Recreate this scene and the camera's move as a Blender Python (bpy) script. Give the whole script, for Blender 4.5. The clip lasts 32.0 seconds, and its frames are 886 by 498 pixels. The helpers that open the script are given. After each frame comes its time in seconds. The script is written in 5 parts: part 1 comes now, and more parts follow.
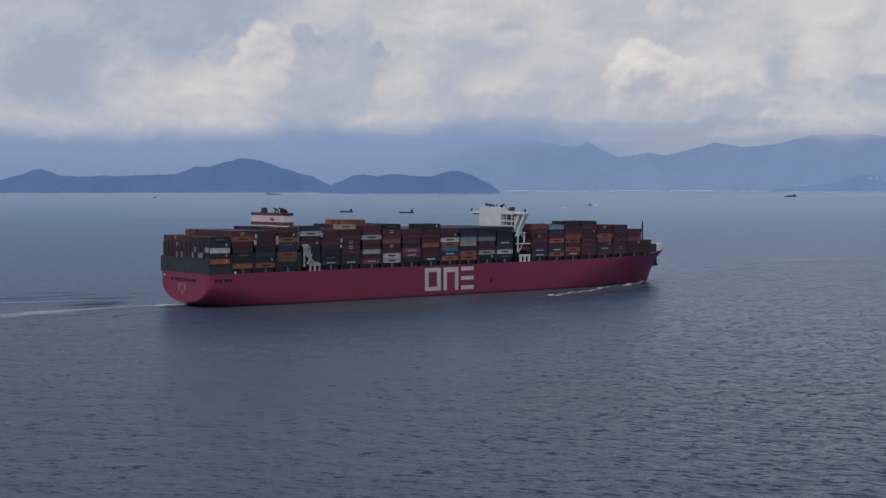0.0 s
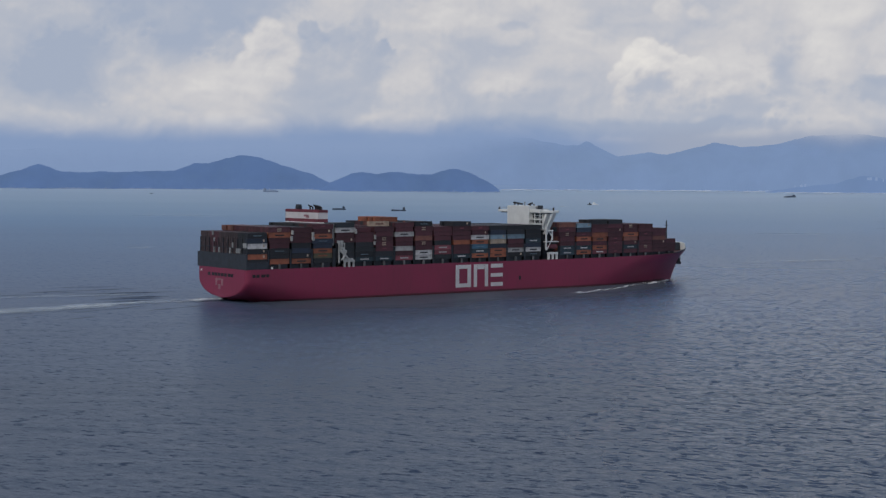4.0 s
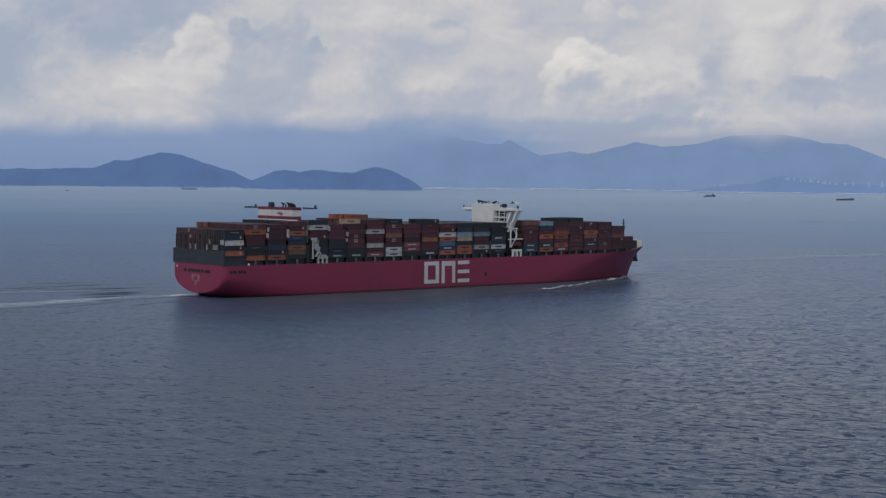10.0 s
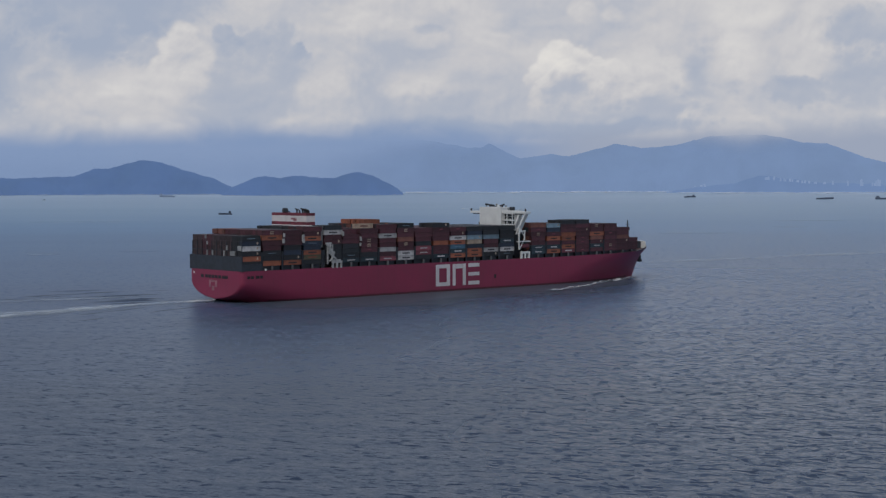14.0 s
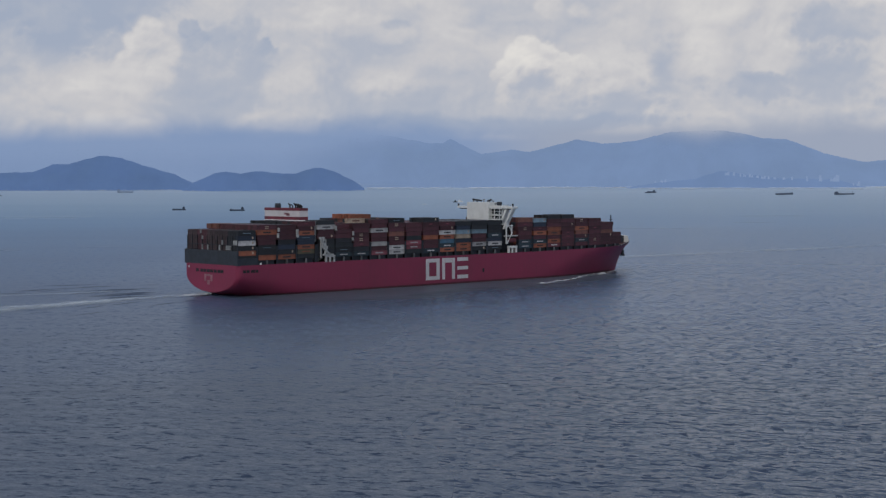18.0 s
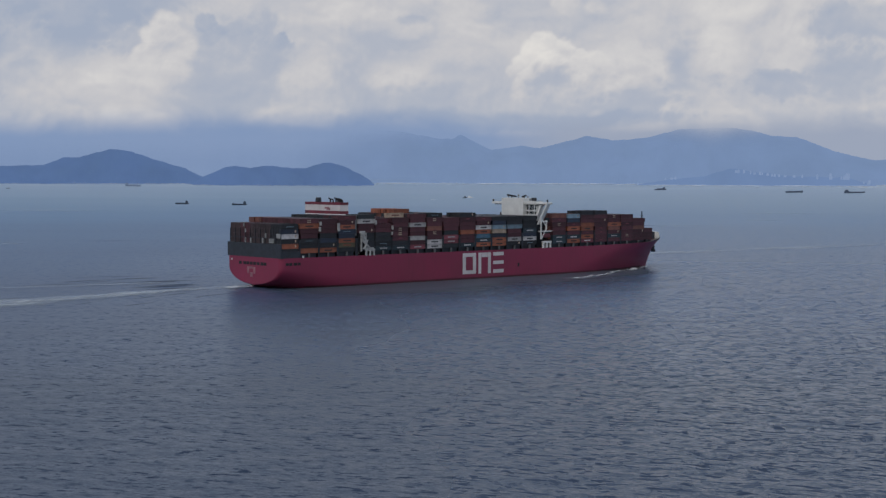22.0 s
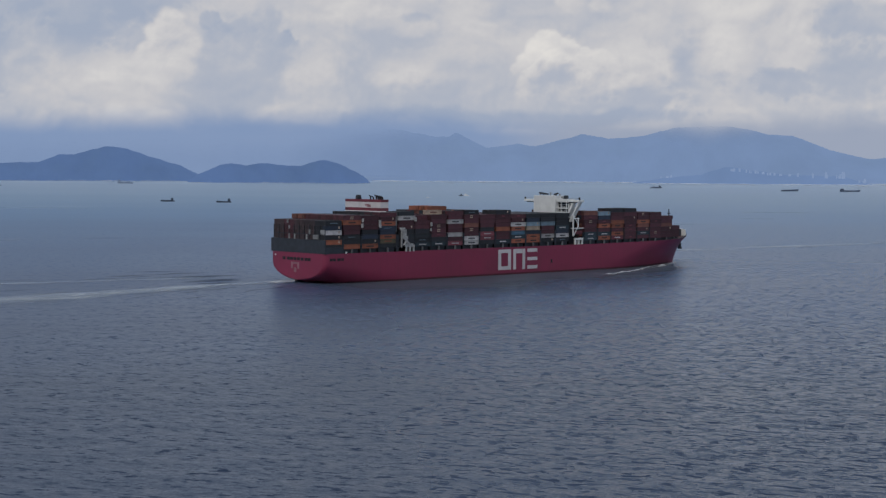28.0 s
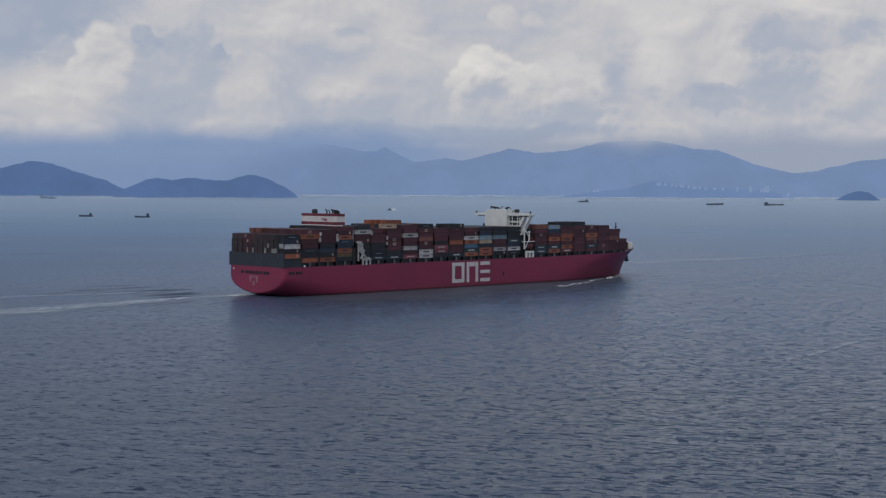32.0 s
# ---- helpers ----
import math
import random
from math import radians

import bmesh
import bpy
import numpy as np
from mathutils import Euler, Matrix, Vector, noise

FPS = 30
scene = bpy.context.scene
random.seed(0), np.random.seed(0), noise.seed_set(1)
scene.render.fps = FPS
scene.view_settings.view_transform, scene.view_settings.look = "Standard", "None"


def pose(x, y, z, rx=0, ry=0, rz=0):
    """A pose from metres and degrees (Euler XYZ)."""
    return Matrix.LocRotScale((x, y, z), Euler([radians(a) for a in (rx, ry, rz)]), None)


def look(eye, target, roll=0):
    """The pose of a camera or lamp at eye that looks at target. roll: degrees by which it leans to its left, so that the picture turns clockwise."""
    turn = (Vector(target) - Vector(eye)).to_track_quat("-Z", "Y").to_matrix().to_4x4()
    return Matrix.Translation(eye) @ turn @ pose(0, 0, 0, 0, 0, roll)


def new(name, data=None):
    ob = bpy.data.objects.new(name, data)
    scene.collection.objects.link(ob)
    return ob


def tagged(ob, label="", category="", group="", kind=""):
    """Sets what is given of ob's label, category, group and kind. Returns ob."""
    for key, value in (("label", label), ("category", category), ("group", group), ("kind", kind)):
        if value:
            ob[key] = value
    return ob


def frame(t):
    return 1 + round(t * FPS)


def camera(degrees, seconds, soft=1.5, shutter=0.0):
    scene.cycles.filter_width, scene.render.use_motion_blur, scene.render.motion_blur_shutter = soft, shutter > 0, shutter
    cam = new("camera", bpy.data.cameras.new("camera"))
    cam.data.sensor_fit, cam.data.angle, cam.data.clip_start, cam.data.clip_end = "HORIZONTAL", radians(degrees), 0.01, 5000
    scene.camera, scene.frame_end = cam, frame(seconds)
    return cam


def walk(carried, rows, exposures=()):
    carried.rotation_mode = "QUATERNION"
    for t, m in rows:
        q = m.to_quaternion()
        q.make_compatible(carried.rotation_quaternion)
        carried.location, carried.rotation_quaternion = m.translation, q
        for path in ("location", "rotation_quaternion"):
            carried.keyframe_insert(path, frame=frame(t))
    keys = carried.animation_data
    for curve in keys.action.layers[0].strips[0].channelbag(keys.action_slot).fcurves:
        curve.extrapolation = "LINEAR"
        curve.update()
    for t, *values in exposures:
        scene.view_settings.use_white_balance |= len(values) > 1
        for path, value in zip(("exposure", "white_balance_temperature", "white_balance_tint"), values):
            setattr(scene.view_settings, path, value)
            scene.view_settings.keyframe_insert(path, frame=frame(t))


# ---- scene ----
# A container ship leaves a hazy strait, seen from a height on the shore.
# The eye stands over the origin and looks along +y; x runs to the right.
EYE = 67.107
cam = camera(31.825, 32.0, soft=1.35)


def aim(turn, tilt, roll):
    return pose(0, 0, EYE, 0, 0, turn) @ pose(0, 0, 0, 90 + tilt) @ pose(0, 0, 0, 0, 0, roll)


AIM = (  # seconds, turn, tilt and roll in degrees
    (0, 2.144, -2.486, -0.001), (0.5, 2.217, -2.475, 0.110), (1, 2.257, -2.483, 0.053), (1.5, 2.259, -2.481, 0.045),
    (2, 2.260, -2.437, 0.081), (2.5, 2.254, -2.406, 0.128), (3, 2.237, -2.426, 0.233), (3.5, 2.196, -2.489, 0.336),
    (5.5, 1.603, -2.686, 0.546), (6, 1.369, -2.711, 0.649), (6.5, 1.132, -2.752, 0.547), (7, 0.810, -2.797, 0.660),
    (7.5, 0.432, -2.813, 0.504), (8, 0.079, -2.780, 0.499), (8.5, -0.228, -2.709, 0.492), (9, -0.473, -2.640, 0.501),
    (9.5, -0.669, -2.612, 0.569), (10, -0.747, -2.591, 0.593), (10.5, -0.759, -2.532, 0.575), (11, -0.779, -2.466, 0.579),
    (11.5, -0.792, -2.422, 0.470), (12, -0.871, -2.417, 0.433), (12.5, -0.955, -2.358, 0.121), (13, -0.955, -2.356, -0.189),
    (13.5, -1.119, -2.405, -0.159), (14, -1.425, -2.438, -0.162), (14.5, -1.688, -2.506, -0.232), (16.5, -2.683, -2.546, -0.270),
    (17, -2.809, -2.536, -0.213), (17.5, -2.850, -2.570, -0.189), (18, -2.848, -2.605, -0.167), (18.5, -2.853, -2.642, -0.113),
    (19, -2.849, -2.669, 0.031), (19.5, -2.824, -2.719, 0.129), (20, -2.758, -2.739, 0.176), (20.5, -2.647, -2.747, 0.263),
    (21, -2.541, -2.758, 0.289), (21.5, -2.513, -2.769, 0.223), (22, -2.508, -2.766, 0.217), (22.5, -2.507, -2.773, 0.251),
    (23, -2.508, -2.764, 0.247), (23.5, -2.517, -2.757, 0.271), (24, -2.528, -2.747, 0.288), (24.5, -2.529, -2.776, 0.298),
    (25, -2.533, -2.812, 0.315), (25.5, -2.544, -2.841, 0.344), (27.5, -2.579, -2.876, 0.380), (28, -2.671, -2.843, 0.350),
    (28.5, -2.825, -2.796, 0.221), (29, -3.068, -2.788, 0.225), (29.5, -3.330, -2.770, 0.238), (30, -3.677, -2.743, 0.295),
    (30.5, -4.007, -2.658, 0.281), (31, -4.306, -2.547, 0.306), (31.5, -4.671, -2.484, 0.285), (32, -5.318, -2.300, 0.261),
)
walk(cam, [(t, aim(a, b, r)) for t, a, b, r in AIM], exposures=((0, 0.01), (2, 0.03), (3, 0.07), (7, 0.08), (10, 0.03), (20, 0.03), (30, 0.02), (32, -0.02)))

# ---- light: an overcast sky with a soft veiled sun ----
SUN_ELEVATION, SUN_AZIMUTH = 48.0, 208.0
world = bpy.data.worlds.new("world")
scene.world = world
world.use_nodes = True
wn, wl = world.node_tree.nodes, world.node_tree.links
wn.clear()
w_out = wn.new("ShaderNodeOutputWorld")
w_bg = wn.new("ShaderNodeBackground")
w_sky = wn.new("ShaderNodeTexSky")
w_sky.sky_type = "NISHITA"
w_sky.sun_disc = False
w_sky.sun_elevation, w_sky.sun_rotation = radians(SUN_ELEVATION), radians(SUN_AZIMUTH)
w_sky.air_density, w_sky.dust_density = 1.4, 3.0
w_mix = wn.new("ShaderNodeMix")
w_mix.data_type = "RGBA"
w_mix.inputs[0].default_value = 0.62
w_mix.inputs[7].default_value = (4.1, 4.75, 5.9, 1)
w_bg.inputs[1].default_value = 0.088
wl.new(w_sky.outputs[0], w_mix.inputs[6])
wl.new(w_mix.outputs[2], w_bg.inputs[0])
wl.new(w_bg.outputs[0], w_out.inputs[0])

sun_data = bpy.data.lights.new("sun", "SUN")
sun_data.energy, sun_data.angle, sun_data.color = 0.62, radians(18), (1, 0.95, 0.88)
sun = new("sun", sun_data)
sun_from = Vector((math.sin(radians(SUN_AZIMUTH)) * math.cos(radians(SUN_ELEVATION)),
                   math.cos(radians(SUN_AZIMUTH)) * math.cos(radians(SUN_ELEVATION)), math.sin(radians(SUN_ELEVATION))))
sun.matrix_world = look(sun_from * 900, (0, 0, 0))

# ---- materials ----


def material(name):
    m = bpy.data.materials.new(name)
    m.use_nodes = True
    n, l = m.node_tree.nodes, m.node_tree.links
    return m, n, l, n["Principled BSDF"]


def ramp(n, stops):
    r = n.new("ShaderNodeValToRGB")
    e = r.color_ramp.elements
    e[0].position, e[0].color = stops[0][0], (*stops[0][1], 1)
    e[1].position, e[1].color = stops[-1][0], (*stops[-1][1], 1)
    for at, c in stops[1:-1]:
        k = e.new(at)
        k.color = (*c, 1)
    return r


def noise_tex(n, l, size, detail=4.0, coords="Object", stretch=(1, 1, 1), turn=0.0, rough=0.55):
    tc, mp, t = n.new("ShaderNodeTexCoord"), n.new("ShaderNodeMapping"), n.new("ShaderNodeTexNoise")
    mp.inputs["Scale"].default_value = [s / size for s in stretch]
    mp.inputs["Rotation"].default_value = (0, 0, radians(turn))
    t.inputs["Scale"].default_value, t.inputs["Detail"].default_value, t.inputs["Roughness"].default_value = 1, detail, rough
    l.new(tc.outputs[coords], mp.inputs[0])
    l.new(mp.outputs[0], t.inputs["Vector"])
    return t


def painted(name, colour, roughness=0.5, grime=0.25, streak=True, spread=0.3, metal=0.0, size=3.0, wear=0.55):
    """Weathered marine paint: patches, vertical run-off streaks and a little change from piece to piece."""
    m, n, l, b = material(name)
    patch = noise_tex(n, l, size, 5)
    runs = noise_tex(n, l, 1.0, 3, stretch=(0.9, 0.9, 0.09) if streak else (1, 1, 1))
    info = n.new("ShaderNodeObjectInfo")
    geo = n.new("ShaderNodeNewGeometry")
    add = n.new("ShaderNodeMath")
    add.operation = "ADD"
    l.new(info.outputs["Random"], add.inputs[0])
    l.new(geo.outputs["Random Per Island"], add.inputs[1])
    fract = n.new("ShaderNodeMath")
    fract.operation = "FRACT"
    l.new(add.outputs[0], fract.inputs[0])
    val = n.new("ShaderNodeMapRange")
    val.inputs["To Min"].default_value, val.inputs["To Max"].default_value = 1 - spread, 1 + spread
    l.new(fract.outputs[0], val.inputs["Value"])
    dirt = tuple(c * wear + 0.006 for c in colour)
    r1 = ramp(n, [(0.35, dirt), (0.62, colour)])
    l.new(patch.outputs["Fac"], r1.inputs[0])
    rust = n.new("ShaderNodeMix")
    rust.data_type = "RGBA"
    r2 = ramp(n, [(0.55, (0, 0, 0)), (0.75, (grime,) * 3)])
    l.new(runs.outputs["Fac"], r2.inputs[0])
    l.new(r2.outputs[0], rust.inputs[0])
    l.new(r1.outputs[0], rust.inputs[6])
    rust.inputs[7].default_value = (*(c * 0.45 + 0.02 for c in colour), 1)
    hsv = n.new("ShaderNodeHueSaturation")
    l.new(rust.outputs[2], hsv.inputs["Color"])
    l.new(val.outputs[0], hsv.inputs["Value"])
    l.new(hsv.outputs[0], b.inputs["Base Color"])
    b.inputs["Roughness"].default_value, b.inputs["Metallic"].default_value = roughness, metal
    bump = n.new("ShaderNodeBump")
    bump.inputs["Strength"].default_value, bump.inputs["Distance"].default_value = 0.25, 0.05
    l.new(patch.outputs["Fac"], bump.inputs["Height"])
    l.new(bump.outputs[0], b.inputs["Normal"])
    return m


MAGENTA = painted("magenta_hull_paint", (0.27, 0.030, 0.078), 0.5, 0.3, True, 0.0, size=30, wear=0.8)
DARK_STEEL = painted("dark_steel", (0.028, 0.034, 0.046), 0.6, 0.3)
WHITE = painted("white_ship_paint", (0.78, 0.79, 0.78), 0.45, 0.12, True, 0.04, wear=0.88, size=6)
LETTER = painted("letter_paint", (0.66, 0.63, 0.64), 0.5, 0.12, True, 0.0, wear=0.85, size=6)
FUNNEL_RED = painted("funnel_red", (0.20, 0.028, 0.050), 0.5, 0.2, True, 0.0)
STAIR = painted("worn_white_steel", (0.50, 0.50, 0.50), 0.55, 0.3, True, 0.05)
PINK = painted("faded_pink", (0.36, 0.17, 0.20), 0.5, 0.2, True, 0.0)
# two hull colours for far craft, with the haze over them painted in
HAZED_HULL = painted("hazed_blue_hull", (0.095, 0.125, 0.185), 0.6, 0.1, False, 0.0)
HAZED_PALE_HULL = painted("hazed_pale_hull", (0.28, 0.35, 0.48), 0.6, 0.1, False, 0.0)
BLACK = painted("black_paint", (0.012, 0.012, 0.014), 0.5, 0.1)
GLASS = painted("dark_window_glass", (0.015, 0.02, 0.025), 0.08, 0.0, False, 0.0)
NAVY_HULL = painted("dark_navy_hull", (0.046, 0.070, 0.108), 0.5, 0.1, False, 0.0)
RIM = painted("weathered_rim", (0.10, 0.060, 0.070), 0.6, 0.3)
DULL = painted("dull_grey_steel", (0.15, 0.155, 0.165), 0.6, 0.3)
GREY = painted("grey_steel", (0.30, 0.31, 0.31), 0.55, 0.3)
# boot-top red, darkened to hold the shading low on the hull
BOOT_SHADE = painted("shaded_boot_top", (0.11, 0.018, 0.030), 0.55, 0.4, True, 0.0, size=9)
DECK = painted("deck_paint", (0.10, 0.045, 0.04), 0.7, 0.3, False)

PAINT = {key: painted("container_" + name, c, 0.6, 0.3) for key, name, c in (
    ("b", "maroon", (0.088, 0.026, 0.036)), ("d", "dark_green", (0.026, 0.030, 0.036)), ("t", "teal", (0.028, 0.050, 0.066)),
    ("o", "orange", (0.33, 0.105, 0.058)), ("w", "white", (0.52, 0.50, 0.50)), ("c", "cream", (0.48, 0.37, 0.28)),
    ("n", "navy", (0.026, 0.036, 0.062)), ("k", "slate", (0.022, 0.023, 0.029)), ("p", "rose", (0.23, 0.060, 0.080)),
    ("r", "rust_red", (0.19, 0.075, 0.058)), ("y", "olive", (0.085, 0.075, 0.045)), ("u", "blue", (0.055, 0.13, 0.20)),
    ("l", "pale_blue", (0.20, 0.29, 0.36)), ("h", "brown", (0.060, 0.036, 0.038)))}
PAINT_NAME = {"b": "maroon", "d": "dark green", "t": "teal", "o": "orange", "w": "white", "c": "cream", "n": "navy blue", "k": "slate black",
              "p": "rose red", "r": "rust red", "y": "olive", "u": "blue", "l": "pale blue", "h": "dark brown"}


def sea_material():
    """Wind-ruffled water: the slopes of three trains of waves tilt the surface, gusts roughen and calms smooth it."""
    m, n, l, b = material("sea_water")
    wind = noise_tex(n, l, 420, 4, stretch=(0.3, 1.0, 1), turn=12)
    gust = n.new("ShaderNodeMapRange")
    gust.inputs["From Min"].default_value, gust.inputs["From Max"].default_value = 0.3, 0.7
    gust.inputs["To Min"].default_value, gust.inputs["To Max"].default_value = 0.6, 1.25
    l.new(wind.outputs["Fac"], gust.inputs["Value"])
    # wavelets stand up in scattered groups with smooth water between them
    group = noise_tex(n, l, 7, 3, stretch=(0.8, 0.8, 1), turn=16)
    crowd = n.new("ShaderNodeMapRange")
    crowd.interpolation_type = "SMOOTHSTEP"
    crowd.inputs["From Min"].default_value, crowd.inputs["From Max"].default_value = 0.44, 0.66
    crowd.inputs["To Min"].default_value, crowd.inputs["To Max"].default_value = 0.35, 1.7
    l.new(group.outputs["Fac"], crowd.inputs["Value"])
    # short steep faces tilted towards the camera stand scattered on gently heaving water, their crests a little askew
    slope = None
    for long, short, low, high, fall, rise_to, detail, turn in (
            (4.6, 2.3, 0.545, 0.71, 0.0, -0.78, 2.5, -22), (2.0, 1.15, 0.58, 0.75, 0.0, -0.44, 2, -14),
            (2.8, 1.6, 0.25, 0.75, 0.09, -0.10, 2, -26), (7.5, 3.6, 0.25, 0.75, 0.09, -0.10, 3, -30), (30, 14, 0.3, 0.7, 0.03, -0.03, 3, -20)):
        tc, mp, t = n.new("ShaderNodeTexCoord"), n.new("ShaderNodeMapping"), n.new("ShaderNodeTexNoise")
        mp.vector_type = "TEXTURE"
        mp.inputs["Scale"].default_value = (long, short, 3)
        mp.inputs["Rotation"].default_value = (0, 0, radians(turn))
        t.inputs["Scale"].default_value, t.inputs["Detail"].default_value, t.inputs["Roughness"].default_value = 1, detail, 0.55
        l.new(tc.outputs["Object"], mp.inputs[0])
        l.new(mp.outputs[0], t.inputs["Vector"])
        rise = n.new("ShaderNodeMapRange")
        rise.inputs["From Min"].default_value, rise.inputs["From Max"].default_value = low, high
        rise.inputs["To Min"].default_value, rise.inputs["To Max"].default_value = fall, rise_to
        l.new(t.outputs["Fac"], rise.inputs["Value"])
        tilt = rise
        if rise_to < -0.2:
            tilt = n.new("ShaderNodeMath")
            tilt.operation = "MULTIPLY"
            l.new(rise.outputs[0], tilt.inputs[0])
            l.new(crowd.outputs[0], tilt.inputs[1])
        k = n.new("ShaderNodeCombineXYZ")
        l.new(tilt.outputs[0], k.inputs["Y"])
        if slope is None:
            slope = k
        else:
            add = n.new("ShaderNodeVectorMath")
            add.operation = "ADD"
            l.new(slope.outputs[0], add.inputs[0])
            l.new(k.outputs[0], add.inputs[1])
            slope = add
    # a fine ripple lies over all of it
    ripple = noise_tex(n, l, 0.6, 1)
    mid, k, add = n.new("ShaderNodeVectorMath"), n.new("ShaderNodeVectorMath"), n.new("ShaderNodeVectorMath")
    mid.operation, k.operation, add.operation = "SUBTRACT", "MULTIPLY", "ADD"
    mid.inputs[1].default_value = (0.5, 0.5, 0.5)
    k.inputs[1].default_value = (0.45, 0.3, 0)
    l.new(ripple.outputs["Color"], mid.inputs[0])
    l.new(mid.outputs[0], k.inputs[0])
    l.new(slope.outputs[0], add.inputs[0])
    l.new(k.outputs[0], add.inputs[1])
    slope = add
    # far out the waves are too small to tell apart and only roughen the sheen
    tc, flat = n.new("ShaderNodeTexCoord"), n.new("ShaderNodeVectorMath")
    flat.operation = "LENGTH"
    l.new(tc.outputs["Object"], flat.inputs[0])
    calm = n.new("ShaderNodeMapRange")
    calm.inputs["From Min"].default_value, calm.inputs["From Max"].default_value = 800, 2600
    calm.inputs["To Min"].default_value, calm.inputs["To Max"].default_value = 1.0, 0.35
    l.new(flat.outputs["Value"], calm.inputs["Value"])
    sheen = n.new("ShaderNodeMapRange")
    sheen.inputs["From Min"].default_value, sheen.inputs["From Max"].default_value = 800, 2600
    sheen.inputs["To Min"].default_value, sheen.inputs["To Max"].default_value = 0.22, 0.40
    l.new(flat.outputs["Value"], sheen.inputs["Value"])
    # a fresher breeze to the east of the ship's track, sheltered water to the west
    axes, east = n.new("ShaderNodeSeparateXYZ"), n.new("ShaderNodeMapRange")
    l.new(tc.outputs["Object"], axes.inputs[0])
    shift = n.new("ShaderNodeMath")
    shift.operation = "MULTIPLY_ADD"
    shift.inputs[1].default_value = 260
    l.new(wind.outputs["Fac"], shift.inputs[0])
    l.new(axes.outputs["X"], shift.inputs[2])
    east.inputs["From Min"].default_value, east.inputs["From Max"].default_value = -20, 330
    east.inputs["To Min"].default_value, east.inputs["To Max"].default_value = 0.46, 1.5
    l.new(shift.outputs[0], east.inputs["Value"])
    # the sheltered side carries a fine even ripple that dulls its sheen
    dull = n.new("ShaderNodeMapRange")
    dull.inputs["From Min"].default_value, dull.inputs["From Max"].default_value = -60, 260
    dull.inputs["To Min"].default_value, dull.inputs["To Max"].default_value = 0.13, 0.01
    l.new(shift.outputs[0], dull.inputs["Value"])
    finish = n.new("ShaderNodeMath")
    finish.operation = "ADD"
    l.new(sheen.outputs[0], finish.inputs[0])
    l.new(dull.outputs[0], finish.inputs[1])
    l.new(finish.outputs[0], b.inputs["Roughness"])
    fresh = n.new("ShaderNodeMath")
    fresh.operation = "MULTIPLY"
    l.new(gust.outputs[0], fresh.inputs[0])
    l.new(east.outputs[0], fresh.inputs[1])
    both = n.new("ShaderNodeMath")
    both.operation = "MULTIPLY"
    l.new(fresh.outputs[0], both.inputs[0])
    l.new(calm.outputs[0], both.inputs[1])
    scale = n.new("ShaderNodeVectorMath")
    scale.operation = "SCALE"
    l.new(slope.outputs[0], scale.inputs[0])
    l.new(both.outputs[0], scale.inputs["Scale"])
    up = n.new("ShaderNodeVectorMath")
    up.operation = "ADD"
    face = n.new("ShaderNodeNewGeometry")
    l.new(face.outputs["Normal"], up.inputs[1])
    l.new(scale.outputs[0], up.inputs[0])
    unit = n.new("ShaderNodeVectorMath")
    unit.operation = "NORMALIZE"
    l.new(up.outputs[0], unit.inputs[0])
    l.new(unit.outputs[0], b.inputs["Normal"])
    # dark water inshore turns pale out in the strait, haze painted into its colour, with a ragged front between them
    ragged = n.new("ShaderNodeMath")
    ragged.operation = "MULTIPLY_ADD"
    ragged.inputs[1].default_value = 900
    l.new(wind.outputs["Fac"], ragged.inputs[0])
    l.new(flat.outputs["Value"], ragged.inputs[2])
    far_haze = n.new("ShaderNodeMapRange")
    far_haze.inputs["From Min"].default_value, far_haze.inputs["From Max"].default_value = 900, 5200
    l.new(ragged.outputs[0], far_haze.inputs["Value"])
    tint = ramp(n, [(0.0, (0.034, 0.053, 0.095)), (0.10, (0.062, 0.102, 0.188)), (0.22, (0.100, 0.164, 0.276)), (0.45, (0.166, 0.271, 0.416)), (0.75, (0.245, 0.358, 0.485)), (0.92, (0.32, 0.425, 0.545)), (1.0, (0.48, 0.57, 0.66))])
    l.new(far_haze.outputs[0], tint.inputs[0])
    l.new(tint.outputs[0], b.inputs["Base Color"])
    b.inputs["IOR"].default_value = 1.333
    b.inputs["Specular IOR Level"].default_value = 0.5
    return m


def calm_material():
    """Water smoothed in the lee of a hull: a dark blurred mirror that gives way to the ruffled sea where 'thick' runs out."""
    m, n, l, b = material("calm_water")
    b.inputs["Base Color"].default_value = (0.105, 0.136, 0.165, 1)
    b.inputs["Roughness"].default_value = 0.32
    b.inputs["IOR"].default_value = 1.333
    slope = noise_tex(n, l, 5, 3, stretch=(0.6, 1, 1))
    bump = n.new("ShaderNodeBump")
    bump.inputs["Strength"].default_value, bump.inputs["Distance"].default_value = 0.4, 0.4
    l.new(slope.outputs["Fac"], bump.inputs["Height"])
    l.new(bump.outputs[0], b.inputs["Normal"])
    ragged = noise_tex(n, l, 45, 5, stretch=(0.5, 1, 1), rough=0.6)
    at, add, mask = n.new("ShaderNodeAttribute"), n.new("ShaderNodeMath"), n.new("ShaderNodeMapRange")
    at.attribute_name = "thick"
    l.new(ragged.outputs["Fac"], add.inputs[0])
    l.new(at.outputs["Fac"], add.inputs[1])
    mask.interpolation_type = "SMOOTHSTEP"
    mask.inputs["From Min"].default_value, mask.inputs["From Max"].default_value = 0.5, 1.2
    mask.inputs["To Max"].default_value = 0.7
    l.new(add.outputs[0], mask.inputs["Value"])
    l.new(mask.outputs[0], b.inputs["Alpha"])
    return m


